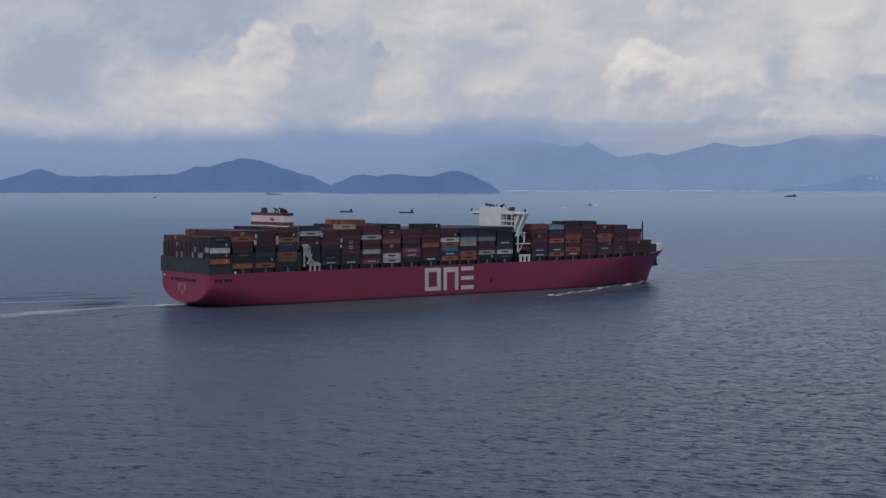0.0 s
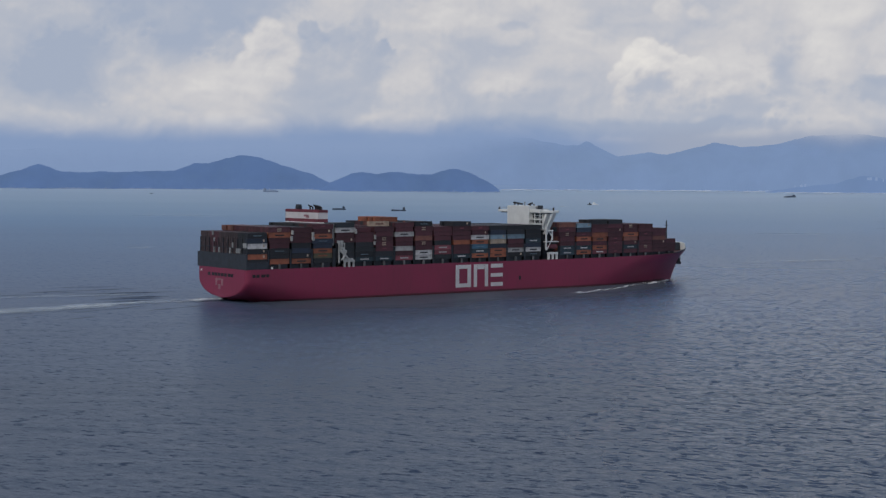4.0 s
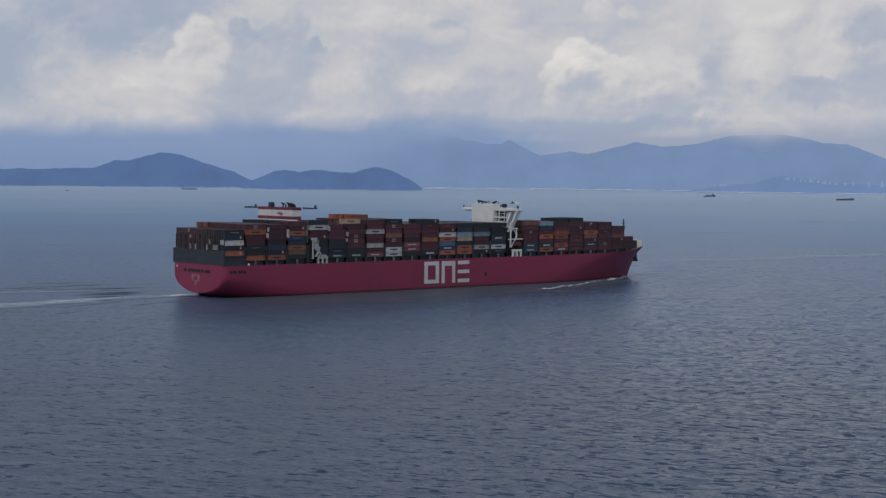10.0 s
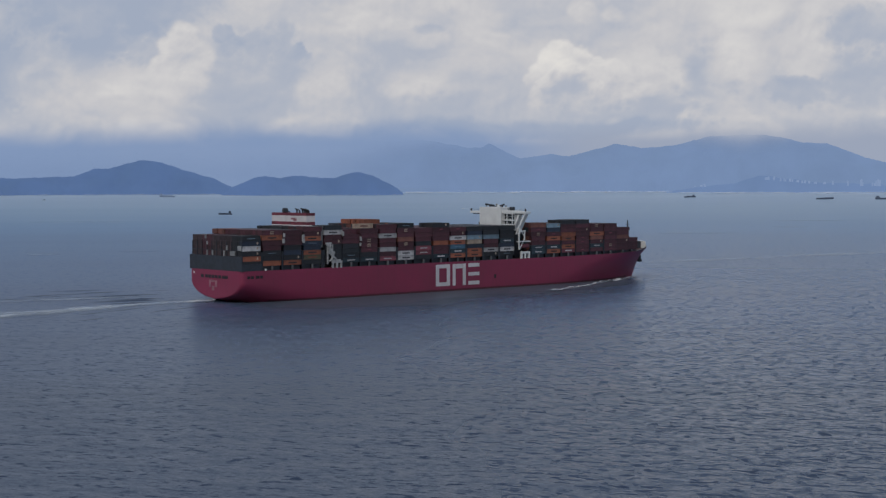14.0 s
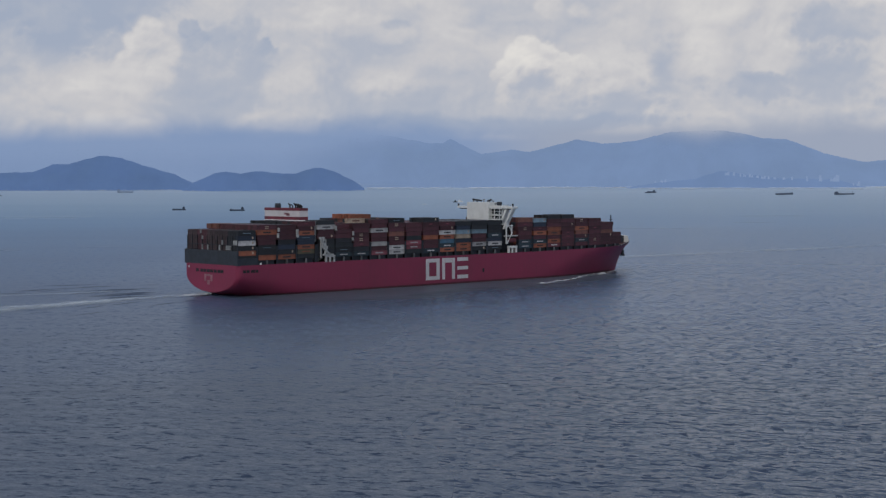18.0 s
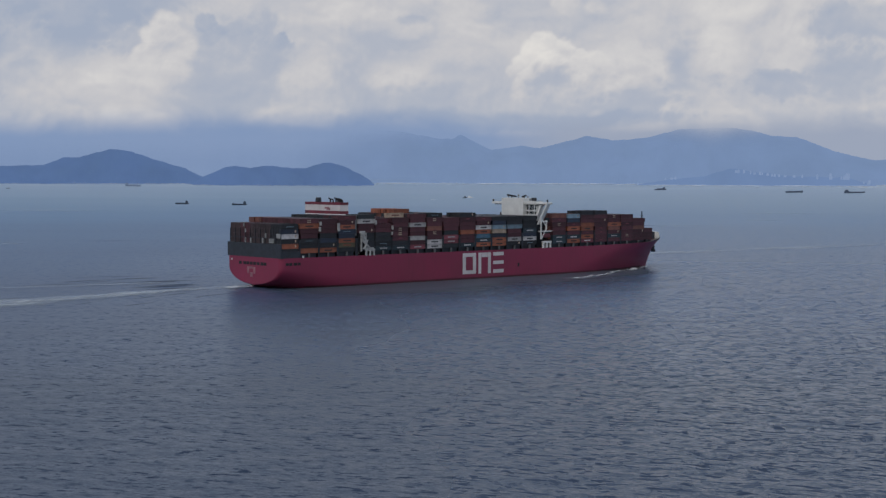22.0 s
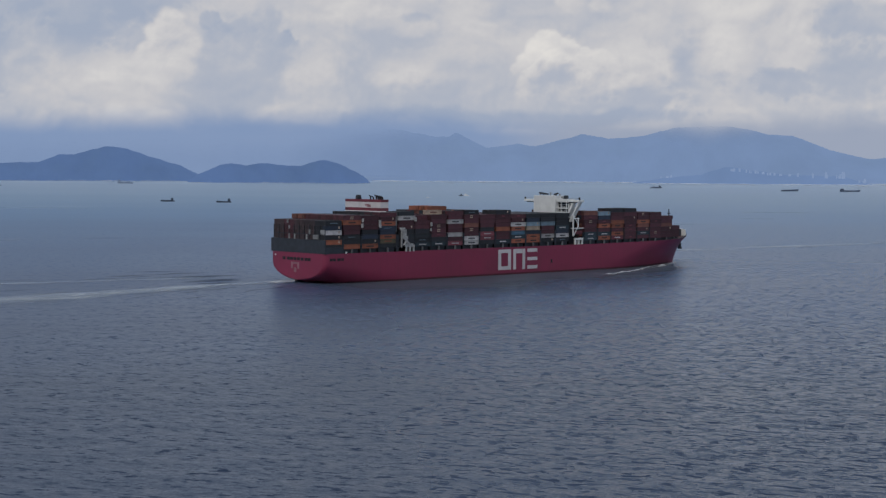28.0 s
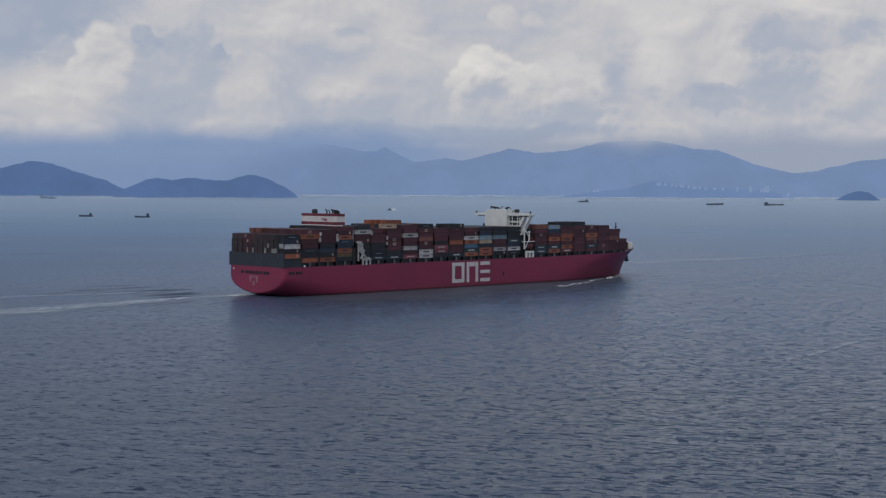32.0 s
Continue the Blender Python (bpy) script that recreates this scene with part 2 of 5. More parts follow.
def foam_material(name, cover, size, stretch, strength=1.0, tint=(0.62, 0.68, 0.72)):
    """Foam and smoothed water: lace that lets the sea show through, thinned towards the edges by the weight in 'thick'."""
    m, n, l, b = material(name)
    lace = noise_tex(n, l, size, 6, stretch=stretch, rough=0.65)
    at = n.new("ShaderNodeAttribute")
    at.attribute_name = "thick"
    add = n.new("ShaderNodeMath")
    add.operation = "MULTIPLY_ADD"
    add.inputs[1].default_value, add.inputs[2].default_value = 0.5, cover - 0.5
    l.new(at.outputs["Fac"], add.inputs[0])
    s = n.new("ShaderNodeMath")
    s.operation = "ADD"
    l.new(lace.outputs["Fac"], s.inputs[0])
    l.new(add.outputs[0], s.inputs[1])
    mask = n.new("ShaderNodeMapRange")
    mask.interpolation_type = "SMOOTHSTEP"
    mask.inputs["From Min"].default_value, mask.inputs["From Max"].default_value = 0.5, 0.95
    l.new(s.outputs[0], mask.inputs["Value"])
    mask.inputs["To Max"].default_value = strength
    l.new(mask.outputs[0], b.inputs["Alpha"])
    b.inputs["Base Color"].default_value = (*tint, 1)
    b.inputs["Roughness"].default_value = 0.7
    return m


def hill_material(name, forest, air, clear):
    """Wooded slopes with the haze before them painted on as an even glow, 'air': 'clear' is the share of their own
    light that is kept.
    """
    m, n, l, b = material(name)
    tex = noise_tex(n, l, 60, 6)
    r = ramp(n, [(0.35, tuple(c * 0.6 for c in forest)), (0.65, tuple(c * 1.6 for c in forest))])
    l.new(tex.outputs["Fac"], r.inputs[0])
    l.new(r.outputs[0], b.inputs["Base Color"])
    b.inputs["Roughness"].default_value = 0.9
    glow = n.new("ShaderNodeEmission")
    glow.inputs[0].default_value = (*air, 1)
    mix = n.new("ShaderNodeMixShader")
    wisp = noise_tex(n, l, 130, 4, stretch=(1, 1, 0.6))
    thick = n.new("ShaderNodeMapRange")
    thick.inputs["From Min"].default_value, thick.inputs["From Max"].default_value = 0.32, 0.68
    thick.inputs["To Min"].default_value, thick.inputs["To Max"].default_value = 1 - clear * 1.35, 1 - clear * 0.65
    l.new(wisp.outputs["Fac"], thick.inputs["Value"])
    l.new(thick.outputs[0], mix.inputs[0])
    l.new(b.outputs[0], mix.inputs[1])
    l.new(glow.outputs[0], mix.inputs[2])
    veil = n.new("ShaderNodeAttribute")
    veil.attribute_name = "veil"
    through_air = n.new("ShaderNodeBsdfTransparent")
    top = n.new("ShaderNodeMixShader")
    l.new(veil.outputs["Fac"], top.inputs[0])
    l.new(mix.outputs[0], top.inputs[1])
    l.new(through_air.outputs[0], top.inputs[2])
    l.new(top.outputs[0], n["Material Output"].inputs[0])
    return m


def cloud_material():
    m = bpy.data.materials.new("cloud_sky")
    m.use_nodes = True
    n, l = m.node_tree.nodes, m.node_tree.links
    n.clear()
    at, em, out = n.new("ShaderNodeAttribute"), n.new("ShaderNodeEmission"), n.new("ShaderNodeOutputMaterial")
    at.attribute_name = "cloud"
    l.new(at.outputs["Color"], em.inputs[0])
    l.new(em.outputs[0], out.inputs[0])
    return m


# ---- mesh helpers ----


def mesh_of(name, verts, faces, mats, smooth=False, face_mats=None):
    me = bpy.data.meshes.new(name)
    me.from_pydata(verts, [], faces)
    for mat in (mats if isinstance(mats, (list, tuple)) else [mats]):
        me.materials.append(mat)
    if smooth:
        me.polygons.foreach_set("use_smooth", [True] * len(me.polygons))
    if face_mats:
        me.polygons.foreach_set("material_index", face_mats)
    me.update()
    return me


def part(name, bm, mat, parent, label="", m=None):
    """Links a bmesh as one mesh object under a thing or under a part."""
    me = bpy.data.meshes.new(name)
    bm.to_mesh(me)
    bm.free()
    me.materials.append(mat)
    return hang(name, me, parent, label, m)


def hang(name, me, parent, label="", m=None):
    ob = new(name, me)
    ob.parent = parent
    if m is not None:
        ob.matrix_local = m
    if label:
        tagged(ob, label)
    return ob


def box(bm, x0, x1, y0, y1, z0, z1, bevel=0.0):
    v = bmesh.ops.create_cube(bm, size=1.0)["verts"]
    for k in v:
        k.co = Vector((x0 + (k.co.x + 0.5) * (x1 - x0), y0 + (k.co.y + 0.5) * (y1 - y0), z0 + (k.co.z + 0.5) * (z1 - z0)))
    if bevel:
        bmesh.ops.bevel(bm, geom=list({e for k in v for e in k.link_edges}), offset=bevel, segments=1, affect="EDGES")
    return bm


def boxes(*rows):
    bm = bmesh.new()
    for r in rows:
        box(bm, *r)
    return bm


def rod(bm, a, b, r0, r1=None, segments=8):
    a, b = Vector(a), Vector(b)
    m = Matrix.Translation((a + b) / 2) @ (b - a).to_track_quat("Z", "Y").to_matrix().to_4x4()
    bmesh.ops.create_cone(bm, cap_ends=True, segments=segments, radius1=r0, radius2=r0 if r1 is None else r1, depth=(b - a).length, matrix=m)
    return bm


def rods(*rows):
    bm = bmesh.new()
    for r in rows:
        rod(bm, *r)
    return bm


def prism(points, y0, y1):
    """A solid with the outline points (x, z), from y0 to y1."""
    bm = bmesh.new()
    a = [bm.verts.new((x, y0, z)) for x, z in points]
    b = [bm.verts.new((x, y1, z)) for x, z in points]
    bm.faces.new(a)
    bm.faces.new(b[::-1])
    for i in range(len(a)):
        j = (i + 1) % len(a)
        bm.faces.new((a[j], a[i], b[i], b[j]))
    bmesh.ops.recalc_face_normals(bm, faces=bm.faces)
    return bm


# ---- the sea, out to the far shores; past 3 km the distance is drawn together along the line of sight ----


def near(d):
    s = d - 3000.0
    return d if s < 0 else 3000 + s / (1 + s / 2000)


def sea_point(azimuth, d, lift=0.0):
    """A place on the sea d metres off at an azimuth in degrees, right of the y axis."""
    k = near(d)
    a = radians(azimuth)
    return Vector((k * math.sin(a), k * math.cos(a), EYE * (1 - k / d) + lift))


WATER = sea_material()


def ridge(name, line, width, height, bend=20, across=8):
    """A low smooth-backed wave along a line of (x, y)."""
    verts, faces = [], []
    n = len(line) - 1
    for i in range(bend * n + 1):
        s = min(i / bend, n - 1e-6)
        k, f = int(s), s - int(s)
        p = Vector(line[k]).lerp(Vector(line[k + 1]), f)
        d = (Vector(line[k + 1]) - Vector(line[k])).normalized()
        g = math.sin(math.pi * min(1, i / (bend * n) * 5 + 0.02) / 2) * (1 - i / (bend * n)) ** 0.5
        g *= max(0.0, 0.72 + 0.9 * noise.noise(Vector((p.x / 26, p.y / 26 + width, height * 9))))
        off = 9 * noise.noise(Vector((p.x / 70, width + 40 * height, p.y / 70))) + 3 * noise.noise(Vector((p.x / 19, height * 30, p.y / 19)))
        for j in range(across + 1):
            c = j / across * 2 - 1
            verts.append((p.x - d.y * (c * width / 2 + off), p.y + d.x * (c * width / 2 + off), -0.55 + (0.85 + height) * min(1.3, g) * (0.5 + 0.5 * math.cos(math.pi * c))))
    for i in range(bend * n):
        for j in range(across):
            a = i * (across + 1) + j
            faces.append((a, a + across + 1, a + across + 2, a + 1))
    me = mesh_of(name, verts, faces, WATER, True)
    return new(name, me)


def wave_height(x, y, d):
    """The swell on arrays x, y: a few crossing trains of short waves that die away with distance."""
    z = np.zeros_like(x)
    for length, turn, amp, phase in ((23.0, 78, 0.10, 0.3), (17.0, 99, 0.085, 1.9), (12.5, 66, 0.07, 4.0), (9.5, 112, 0.055, 2.2), (8.0, 84, 0.05, 5.1), (31.0, 122, 0.07, 0.9)):
        kx, ky = math.cos(radians(turn)) * math.tau / length, math.sin(radians(turn)) * math.tau / length
        z += amp * np.sin(kx * x + ky * y + phase + 1.6 * np.sin(x / 61 + phase) + 1.3 * np.sin(y / 83 - phase))
    return 0.45 * z * np.clip((1900 - d) / 900, 0, 1) * np.clip((d - 150) / 120, 0, 1)


def build_sea():
    rings = [20, 60, 120, 180, 230]
    while rings[-1] < 1500:
        rings.append(rings[-1] * 1.0062)
    rings += [1560, 1650, 1780, 1950, 2200, 2500, 2800, 3000]
    d = 3150
    while d < 21000:
        rings.append(d)
        d *= 1.018
    spokes = list(np.arange(-27, 28.01, 0.25)) + list(np.arange(30, 332, 4.0))
    n = len(spokes)
    verts, faces = [(0, 0, 0)], []
    az = np.radians(np.array(spokes))
    for d in rings:
        k = near(d)
        x, y = k * np.sin(az), k * np.cos(az)
        z = EYE * (1 - k / d) + wave_height(x, y, d)
        verts += list(zip(x.tolist(), y.tolist(), z.tolist()))
    for k in range(n):
        j = (k + 1) % n
        faces.append((0, 1 + j, 1 + k))
        for i in range(len(rings) - 1):
            a, b = 1 + i * n, 1 + (i + 1) * n
            faces.append((a + k, a + j, b + j, b + k))
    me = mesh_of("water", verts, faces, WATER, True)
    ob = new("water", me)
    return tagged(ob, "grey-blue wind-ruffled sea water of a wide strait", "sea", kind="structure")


def strip(name, line, widths, mat, z, bend=24, across=8, lift=0.0, fade=2.2, swell=6.0):
    """A ribbon of foam on the water along a line of (x, y); 'thick' falls off at its edges and its far end."""
    verts, faces, thick = [], [], []
    n = len(line) - 1
    for i in range(bend * n + 1):
        s = min(i / bend, n - 1e-6)
        k, f = int(s), s - int(s)
        p = Vector(line[k]).lerp(Vector(line[k + 1]), f)
        d = (Vector(line[k + 1]) - Vector(line[k])).normalized()
        w = widths[k] * (1 - f) + widths[k + 1] * f
        if lift:
            w *= 0.85 + 0.8 * noise.noise(Vector((p.x / 30, p.y / 30, 8.8)))
        for j in range(across + 1):
            c = j / across * 2 - 1
            lump = 0.0
            if lift:
                lump = max(0.0, 0.5 + 1.6 * noise.noise(Vector((p.x / 9, p.y / 9, 5.3))) + 0.5 * noise.noise(Vector((p.x / 3, p.y / 3 + c, 1.1))))
            verts.append((p.x - d.y * c * w / 2, p.y + d.x * c * w / 2, z + lift * (1 - c * c) * lump))
            ends = min(1, swell * i / (bend * n)) * min(1, fade * (1 - i / (bend * n)))
            thick.append((1 - abs(c) ** 2.2) * ends)
    for i in range(bend * n):
        for j in range(across):
            a = i * (across + 1) + j
            faces.append((a, a + 1, a + across + 2, a + across + 1))
    me = mesh_of(name, verts, faces, mat, True)
    me.attributes.new("thick", "FLOAT", "POINT").data.foreach_set("value", thick)
    return new(name, me)


# ---- clouds ----


def fbm(u, v, seed, octaves=6, gain=0.55):
    """Smooth value noise on arrays u, v."""
    total, amp, norm = np.zeros_like(u), 1.0, 0.0
    for o in range(octaves):
        rng = np.random.RandomState(seed + o)
        g = rng.rand(64, 64)
        uu, vv = u * 2 ** o, v * 2 ** o
        iu, iv = np.floor(uu).astype(int), np.floor(vv).astype(int)
        fu, fv = uu - iu, vv - iv
        fu, fv = fu * fu * (3 - 2 * fu), fv * fv * (3 - 2 * fv)
        a, b = g[iu % 64, iv % 64], g[(iu + 1) % 64, iv % 64]
        c, d = g[iu % 64, (iv + 1) % 64], g[(iu + 1) % 64, (iv + 1) % 64]
        total += amp * ((a * (1 - fu) + b * fu) * (1 - fv) + (c * (1 - fu) + d * fu) * fv)
        norm += amp
        amp *= gain
    return total / norm


def smooth(lo, hi, x):
    t = np.clip((x - lo) / (hi - lo), 0, 1)
    return t * t * (3 - 2 * t)


def billows(az, el, tone, heads, top, foot, crisp, weight, shape, wx, wy, crown):
    """One cumulus of round heads (azimuth, elevation, radius): a firm lit crown that sinks into a grey foot."""
    a, e = az + 0.55 * wx + 0.10 * (crown - 0.5), el + 0.55 * wy + 0.16 * (crown - 0.5)
    inside, dome = np.full_like(az, -9.0), np.zeros_like(az)
    for x, y, r in heads:
        far = np.hypot(a - x, e - y)
        inside = np.maximum(inside, r - far)
        dome = np.maximum(dome, np.sqrt(np.clip(r * r - far * far, 0, None)))
    high, low = max(y + r for x, y, r in heads), min(y - 1.3 * r for x, y, r in heads)
    rise = np.clip((e - low) / (high - low), 0, 1)
    mask = smooth(0, crisp + 0.5 * (1 - smooth(0.15, 0.6, rise)), inside) * smooth(0.0, 0.45, rise) * weight
    slope_up, slope_side = np.gradient(dome.reshape(shape))
    lit = np.clip(-slope_up * 0.75 + slope_side * 0.35, -0.06, 0.06).ravel() * 2.0
    shade = foot + (top - foot) * smooth(0.0, 0.75, rise) + lit + 0.07 * (crown - 0.5)
    return tone * (1 - mask) + shade * mask


def build_sky():
    step = 0.045
    azs, els = np.arange(-25, 28.01, step), np.arange(-0.6, 8.51, step)
    az, el = [a.ravel() for a in np.meshgrid(azs, els)]
    wx, wy = fbm(az / 3 + 50, el / 2 + 7, 11, 4, 0.5) - 0.5, fbm(az / 3 + 9, el / 2 + 31, 23, 4, 0.5) - 0.5
    big = fbm(az / 4.5 + 20 + wx, el / 2.0 + 3 + wy, 3, 5, 0.5)
    fine = fbm(az / 1.4 + 40 + 2 * wx, el / 0.9 + 13 + 2 * wy, 31, 4, 0.45)
    billow = 1 - np.abs(fbm(az / 0.75 + 70 + wx, el / 0.65 + 44 + wy, 57, 4, 0.5) * 2 - 1) * 1.7
    lumps = 1 - np.abs(fbm(az / 0.34 + 30 + wx, el / 0.30 + 21 + wy, 83, 3, 0.5) * 2 - 1) * 1.7
    crown = 0.6 * billow + 0.4 * lumps
    tone = 0.52 - 0.10 * smooth(-8, -14, az) + 0.10 * smooth(3.6, 5.2, el) * (0.5 + smooth(0, 10, az)) + 0.10 * smooth(7, 11, az) + 0.34 * (big - 0.5)

    def lay(tone, rows):
        for at, up, wide, high, shade, weight, soft in rows:
            a, e = az + 1.1 * wx, el + 0.8 * wy
            r = np.hypot((a - at) / wide, (e - up) / high) + (0.5 * (crown - 0.5) + 0.7 * (fine - 0.5)) * min(1.0, 0.7 / max(wide, high) + 0.3)
            f = smooth(1 + 0.7 * soft, 1 - 0.7 * soft, r) * weight
            tone = tone * (1 - f) + (shade + 0.20 * (fine - 0.5)) * f
        return tone

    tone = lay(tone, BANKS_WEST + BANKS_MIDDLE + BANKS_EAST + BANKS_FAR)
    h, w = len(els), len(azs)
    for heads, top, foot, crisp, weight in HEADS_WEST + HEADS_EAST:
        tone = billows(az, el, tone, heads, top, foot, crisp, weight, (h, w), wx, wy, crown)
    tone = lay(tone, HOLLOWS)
    # light from above models the billows
    relief = (0.6 * crown + 0.4 * fine).reshape(h, w)
    relief = relief - np.roll(np.roll(relief, 5, 0), -3, 1)
    mottle = fbm(az / 2.1 + 11 + 1.5 * wx, el / 1.15 + 27 + 1.5 * wy, 131, 3, 0.5)
    tone = tone + 0.12 * relief.ravel() + 0.08 * (fine - 0.5) + 0.42 * (mottle - 0.5) - 0.03
    stops = ((0.12, 0.345, 0.398, 0.505), (0.42, 0.428, 0.458, 0.530), (0.62, 0.542, 0.541, 0.567), (1.05, 0.745, 0.722, 0.690))
    col = np.stack([np.interp(tone, [k[0] for k in stops], [k[c] for k in stops]) for c in (1, 2, 3)], 1)
    edge = el + 0.30 * (fine - 0.5) + 0.6 * (big - 0.5)
    low = smooth(2.4, 1.35, edge)
    right = smooth(2.4, 6.5, az)[:, None]
    col = col + (np.array((0.207, 0.293, 0.474)) * (1 - right) + np.array((0.312, 0.359, 0.466)) * right - col) * (low * 0.95)[:, None]
    r = 4975.0
    a, e = np.radians(az), np.radians(el)
    verts = np.stack((r * np.cos(e) * np.sin(a), r * np.cos(e) * np.cos(a), r * np.sin(e)), 1)
    w, h = len(azs), len(els)
    i = (np.arange(h - 1)[:, None] * w + np.arange(w - 1)[None, :]).ravel()
    faces = np.stack((i, i + 1, i + w + 1, i + w), 1)
    me = mesh_of("backdrop", verts.tolist(), faces.tolist(), cloud_material(), True)
    rgba = np.ones((len(az), 4), np.float32)
    rgba[:, :3] = np.clip(col, 0, 1)
    me.attributes.new("cloud", "FLOAT_COLOR", "POINT").data.foreach_set("color", rgba.ravel())
    ob = new("backdrop", me)
    ob.location = (0, 0, EYE)
    return tagged(ob, "bank of grey and cream cumulus clouds over blue haze", "sky", kind="structure")


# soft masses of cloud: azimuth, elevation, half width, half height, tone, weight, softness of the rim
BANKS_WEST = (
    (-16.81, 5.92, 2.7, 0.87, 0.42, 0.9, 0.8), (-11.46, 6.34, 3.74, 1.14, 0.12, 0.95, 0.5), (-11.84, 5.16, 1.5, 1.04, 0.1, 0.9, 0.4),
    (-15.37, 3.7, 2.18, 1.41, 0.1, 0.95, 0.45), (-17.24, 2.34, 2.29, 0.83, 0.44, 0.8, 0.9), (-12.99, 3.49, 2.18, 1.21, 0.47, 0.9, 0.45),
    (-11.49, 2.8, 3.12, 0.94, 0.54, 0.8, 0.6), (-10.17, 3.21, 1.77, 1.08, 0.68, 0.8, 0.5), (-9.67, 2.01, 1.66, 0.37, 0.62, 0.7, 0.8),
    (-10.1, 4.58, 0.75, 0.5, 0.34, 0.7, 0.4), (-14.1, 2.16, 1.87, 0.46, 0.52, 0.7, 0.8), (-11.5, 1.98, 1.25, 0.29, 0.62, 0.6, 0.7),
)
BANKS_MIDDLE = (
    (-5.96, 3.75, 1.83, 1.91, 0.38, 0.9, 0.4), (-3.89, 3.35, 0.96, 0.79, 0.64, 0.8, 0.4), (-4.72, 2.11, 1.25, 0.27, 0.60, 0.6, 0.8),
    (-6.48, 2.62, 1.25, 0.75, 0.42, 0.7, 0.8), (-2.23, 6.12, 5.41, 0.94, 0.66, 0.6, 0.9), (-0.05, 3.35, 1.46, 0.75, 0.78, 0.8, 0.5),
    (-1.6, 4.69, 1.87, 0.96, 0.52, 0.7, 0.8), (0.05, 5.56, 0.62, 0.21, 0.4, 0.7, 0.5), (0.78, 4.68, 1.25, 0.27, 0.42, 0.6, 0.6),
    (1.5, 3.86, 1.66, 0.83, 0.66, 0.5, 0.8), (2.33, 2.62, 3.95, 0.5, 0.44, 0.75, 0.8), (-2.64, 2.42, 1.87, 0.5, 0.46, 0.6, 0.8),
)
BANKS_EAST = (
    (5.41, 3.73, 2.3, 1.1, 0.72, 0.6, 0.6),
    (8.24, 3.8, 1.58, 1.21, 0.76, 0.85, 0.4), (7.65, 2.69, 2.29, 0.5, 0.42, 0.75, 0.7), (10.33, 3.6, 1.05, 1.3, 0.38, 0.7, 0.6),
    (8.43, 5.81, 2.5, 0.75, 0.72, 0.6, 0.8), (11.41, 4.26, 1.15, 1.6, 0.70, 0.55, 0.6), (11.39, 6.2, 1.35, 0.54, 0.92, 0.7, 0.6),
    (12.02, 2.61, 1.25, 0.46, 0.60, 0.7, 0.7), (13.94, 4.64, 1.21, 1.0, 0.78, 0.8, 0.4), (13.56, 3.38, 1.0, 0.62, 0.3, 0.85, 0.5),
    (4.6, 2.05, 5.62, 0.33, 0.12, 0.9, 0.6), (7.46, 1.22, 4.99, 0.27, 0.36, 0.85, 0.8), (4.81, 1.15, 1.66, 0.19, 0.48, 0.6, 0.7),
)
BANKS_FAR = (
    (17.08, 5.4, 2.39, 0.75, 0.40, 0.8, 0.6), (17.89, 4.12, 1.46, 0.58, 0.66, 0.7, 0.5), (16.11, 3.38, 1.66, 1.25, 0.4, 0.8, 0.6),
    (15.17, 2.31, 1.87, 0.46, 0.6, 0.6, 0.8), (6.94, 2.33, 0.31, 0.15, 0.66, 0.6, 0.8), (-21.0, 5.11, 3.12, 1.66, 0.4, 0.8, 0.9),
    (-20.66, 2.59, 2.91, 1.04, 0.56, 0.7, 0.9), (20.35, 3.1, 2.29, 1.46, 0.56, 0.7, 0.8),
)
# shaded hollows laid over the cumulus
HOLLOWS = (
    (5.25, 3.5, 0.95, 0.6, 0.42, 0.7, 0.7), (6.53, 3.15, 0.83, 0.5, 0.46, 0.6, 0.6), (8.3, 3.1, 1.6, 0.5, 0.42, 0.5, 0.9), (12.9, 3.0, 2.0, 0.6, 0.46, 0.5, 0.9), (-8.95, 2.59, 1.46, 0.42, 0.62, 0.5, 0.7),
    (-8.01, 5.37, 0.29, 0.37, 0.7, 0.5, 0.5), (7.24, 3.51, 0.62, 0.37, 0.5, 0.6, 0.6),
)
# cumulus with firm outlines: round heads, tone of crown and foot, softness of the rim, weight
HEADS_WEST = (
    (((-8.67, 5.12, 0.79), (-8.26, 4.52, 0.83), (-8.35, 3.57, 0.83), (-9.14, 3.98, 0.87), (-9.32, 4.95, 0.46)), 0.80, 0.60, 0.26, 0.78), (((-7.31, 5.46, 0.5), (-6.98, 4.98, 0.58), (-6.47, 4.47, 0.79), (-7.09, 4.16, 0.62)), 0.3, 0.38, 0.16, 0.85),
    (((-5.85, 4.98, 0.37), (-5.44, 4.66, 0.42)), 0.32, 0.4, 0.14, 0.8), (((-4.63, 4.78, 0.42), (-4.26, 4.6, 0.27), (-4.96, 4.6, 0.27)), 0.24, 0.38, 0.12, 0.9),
)
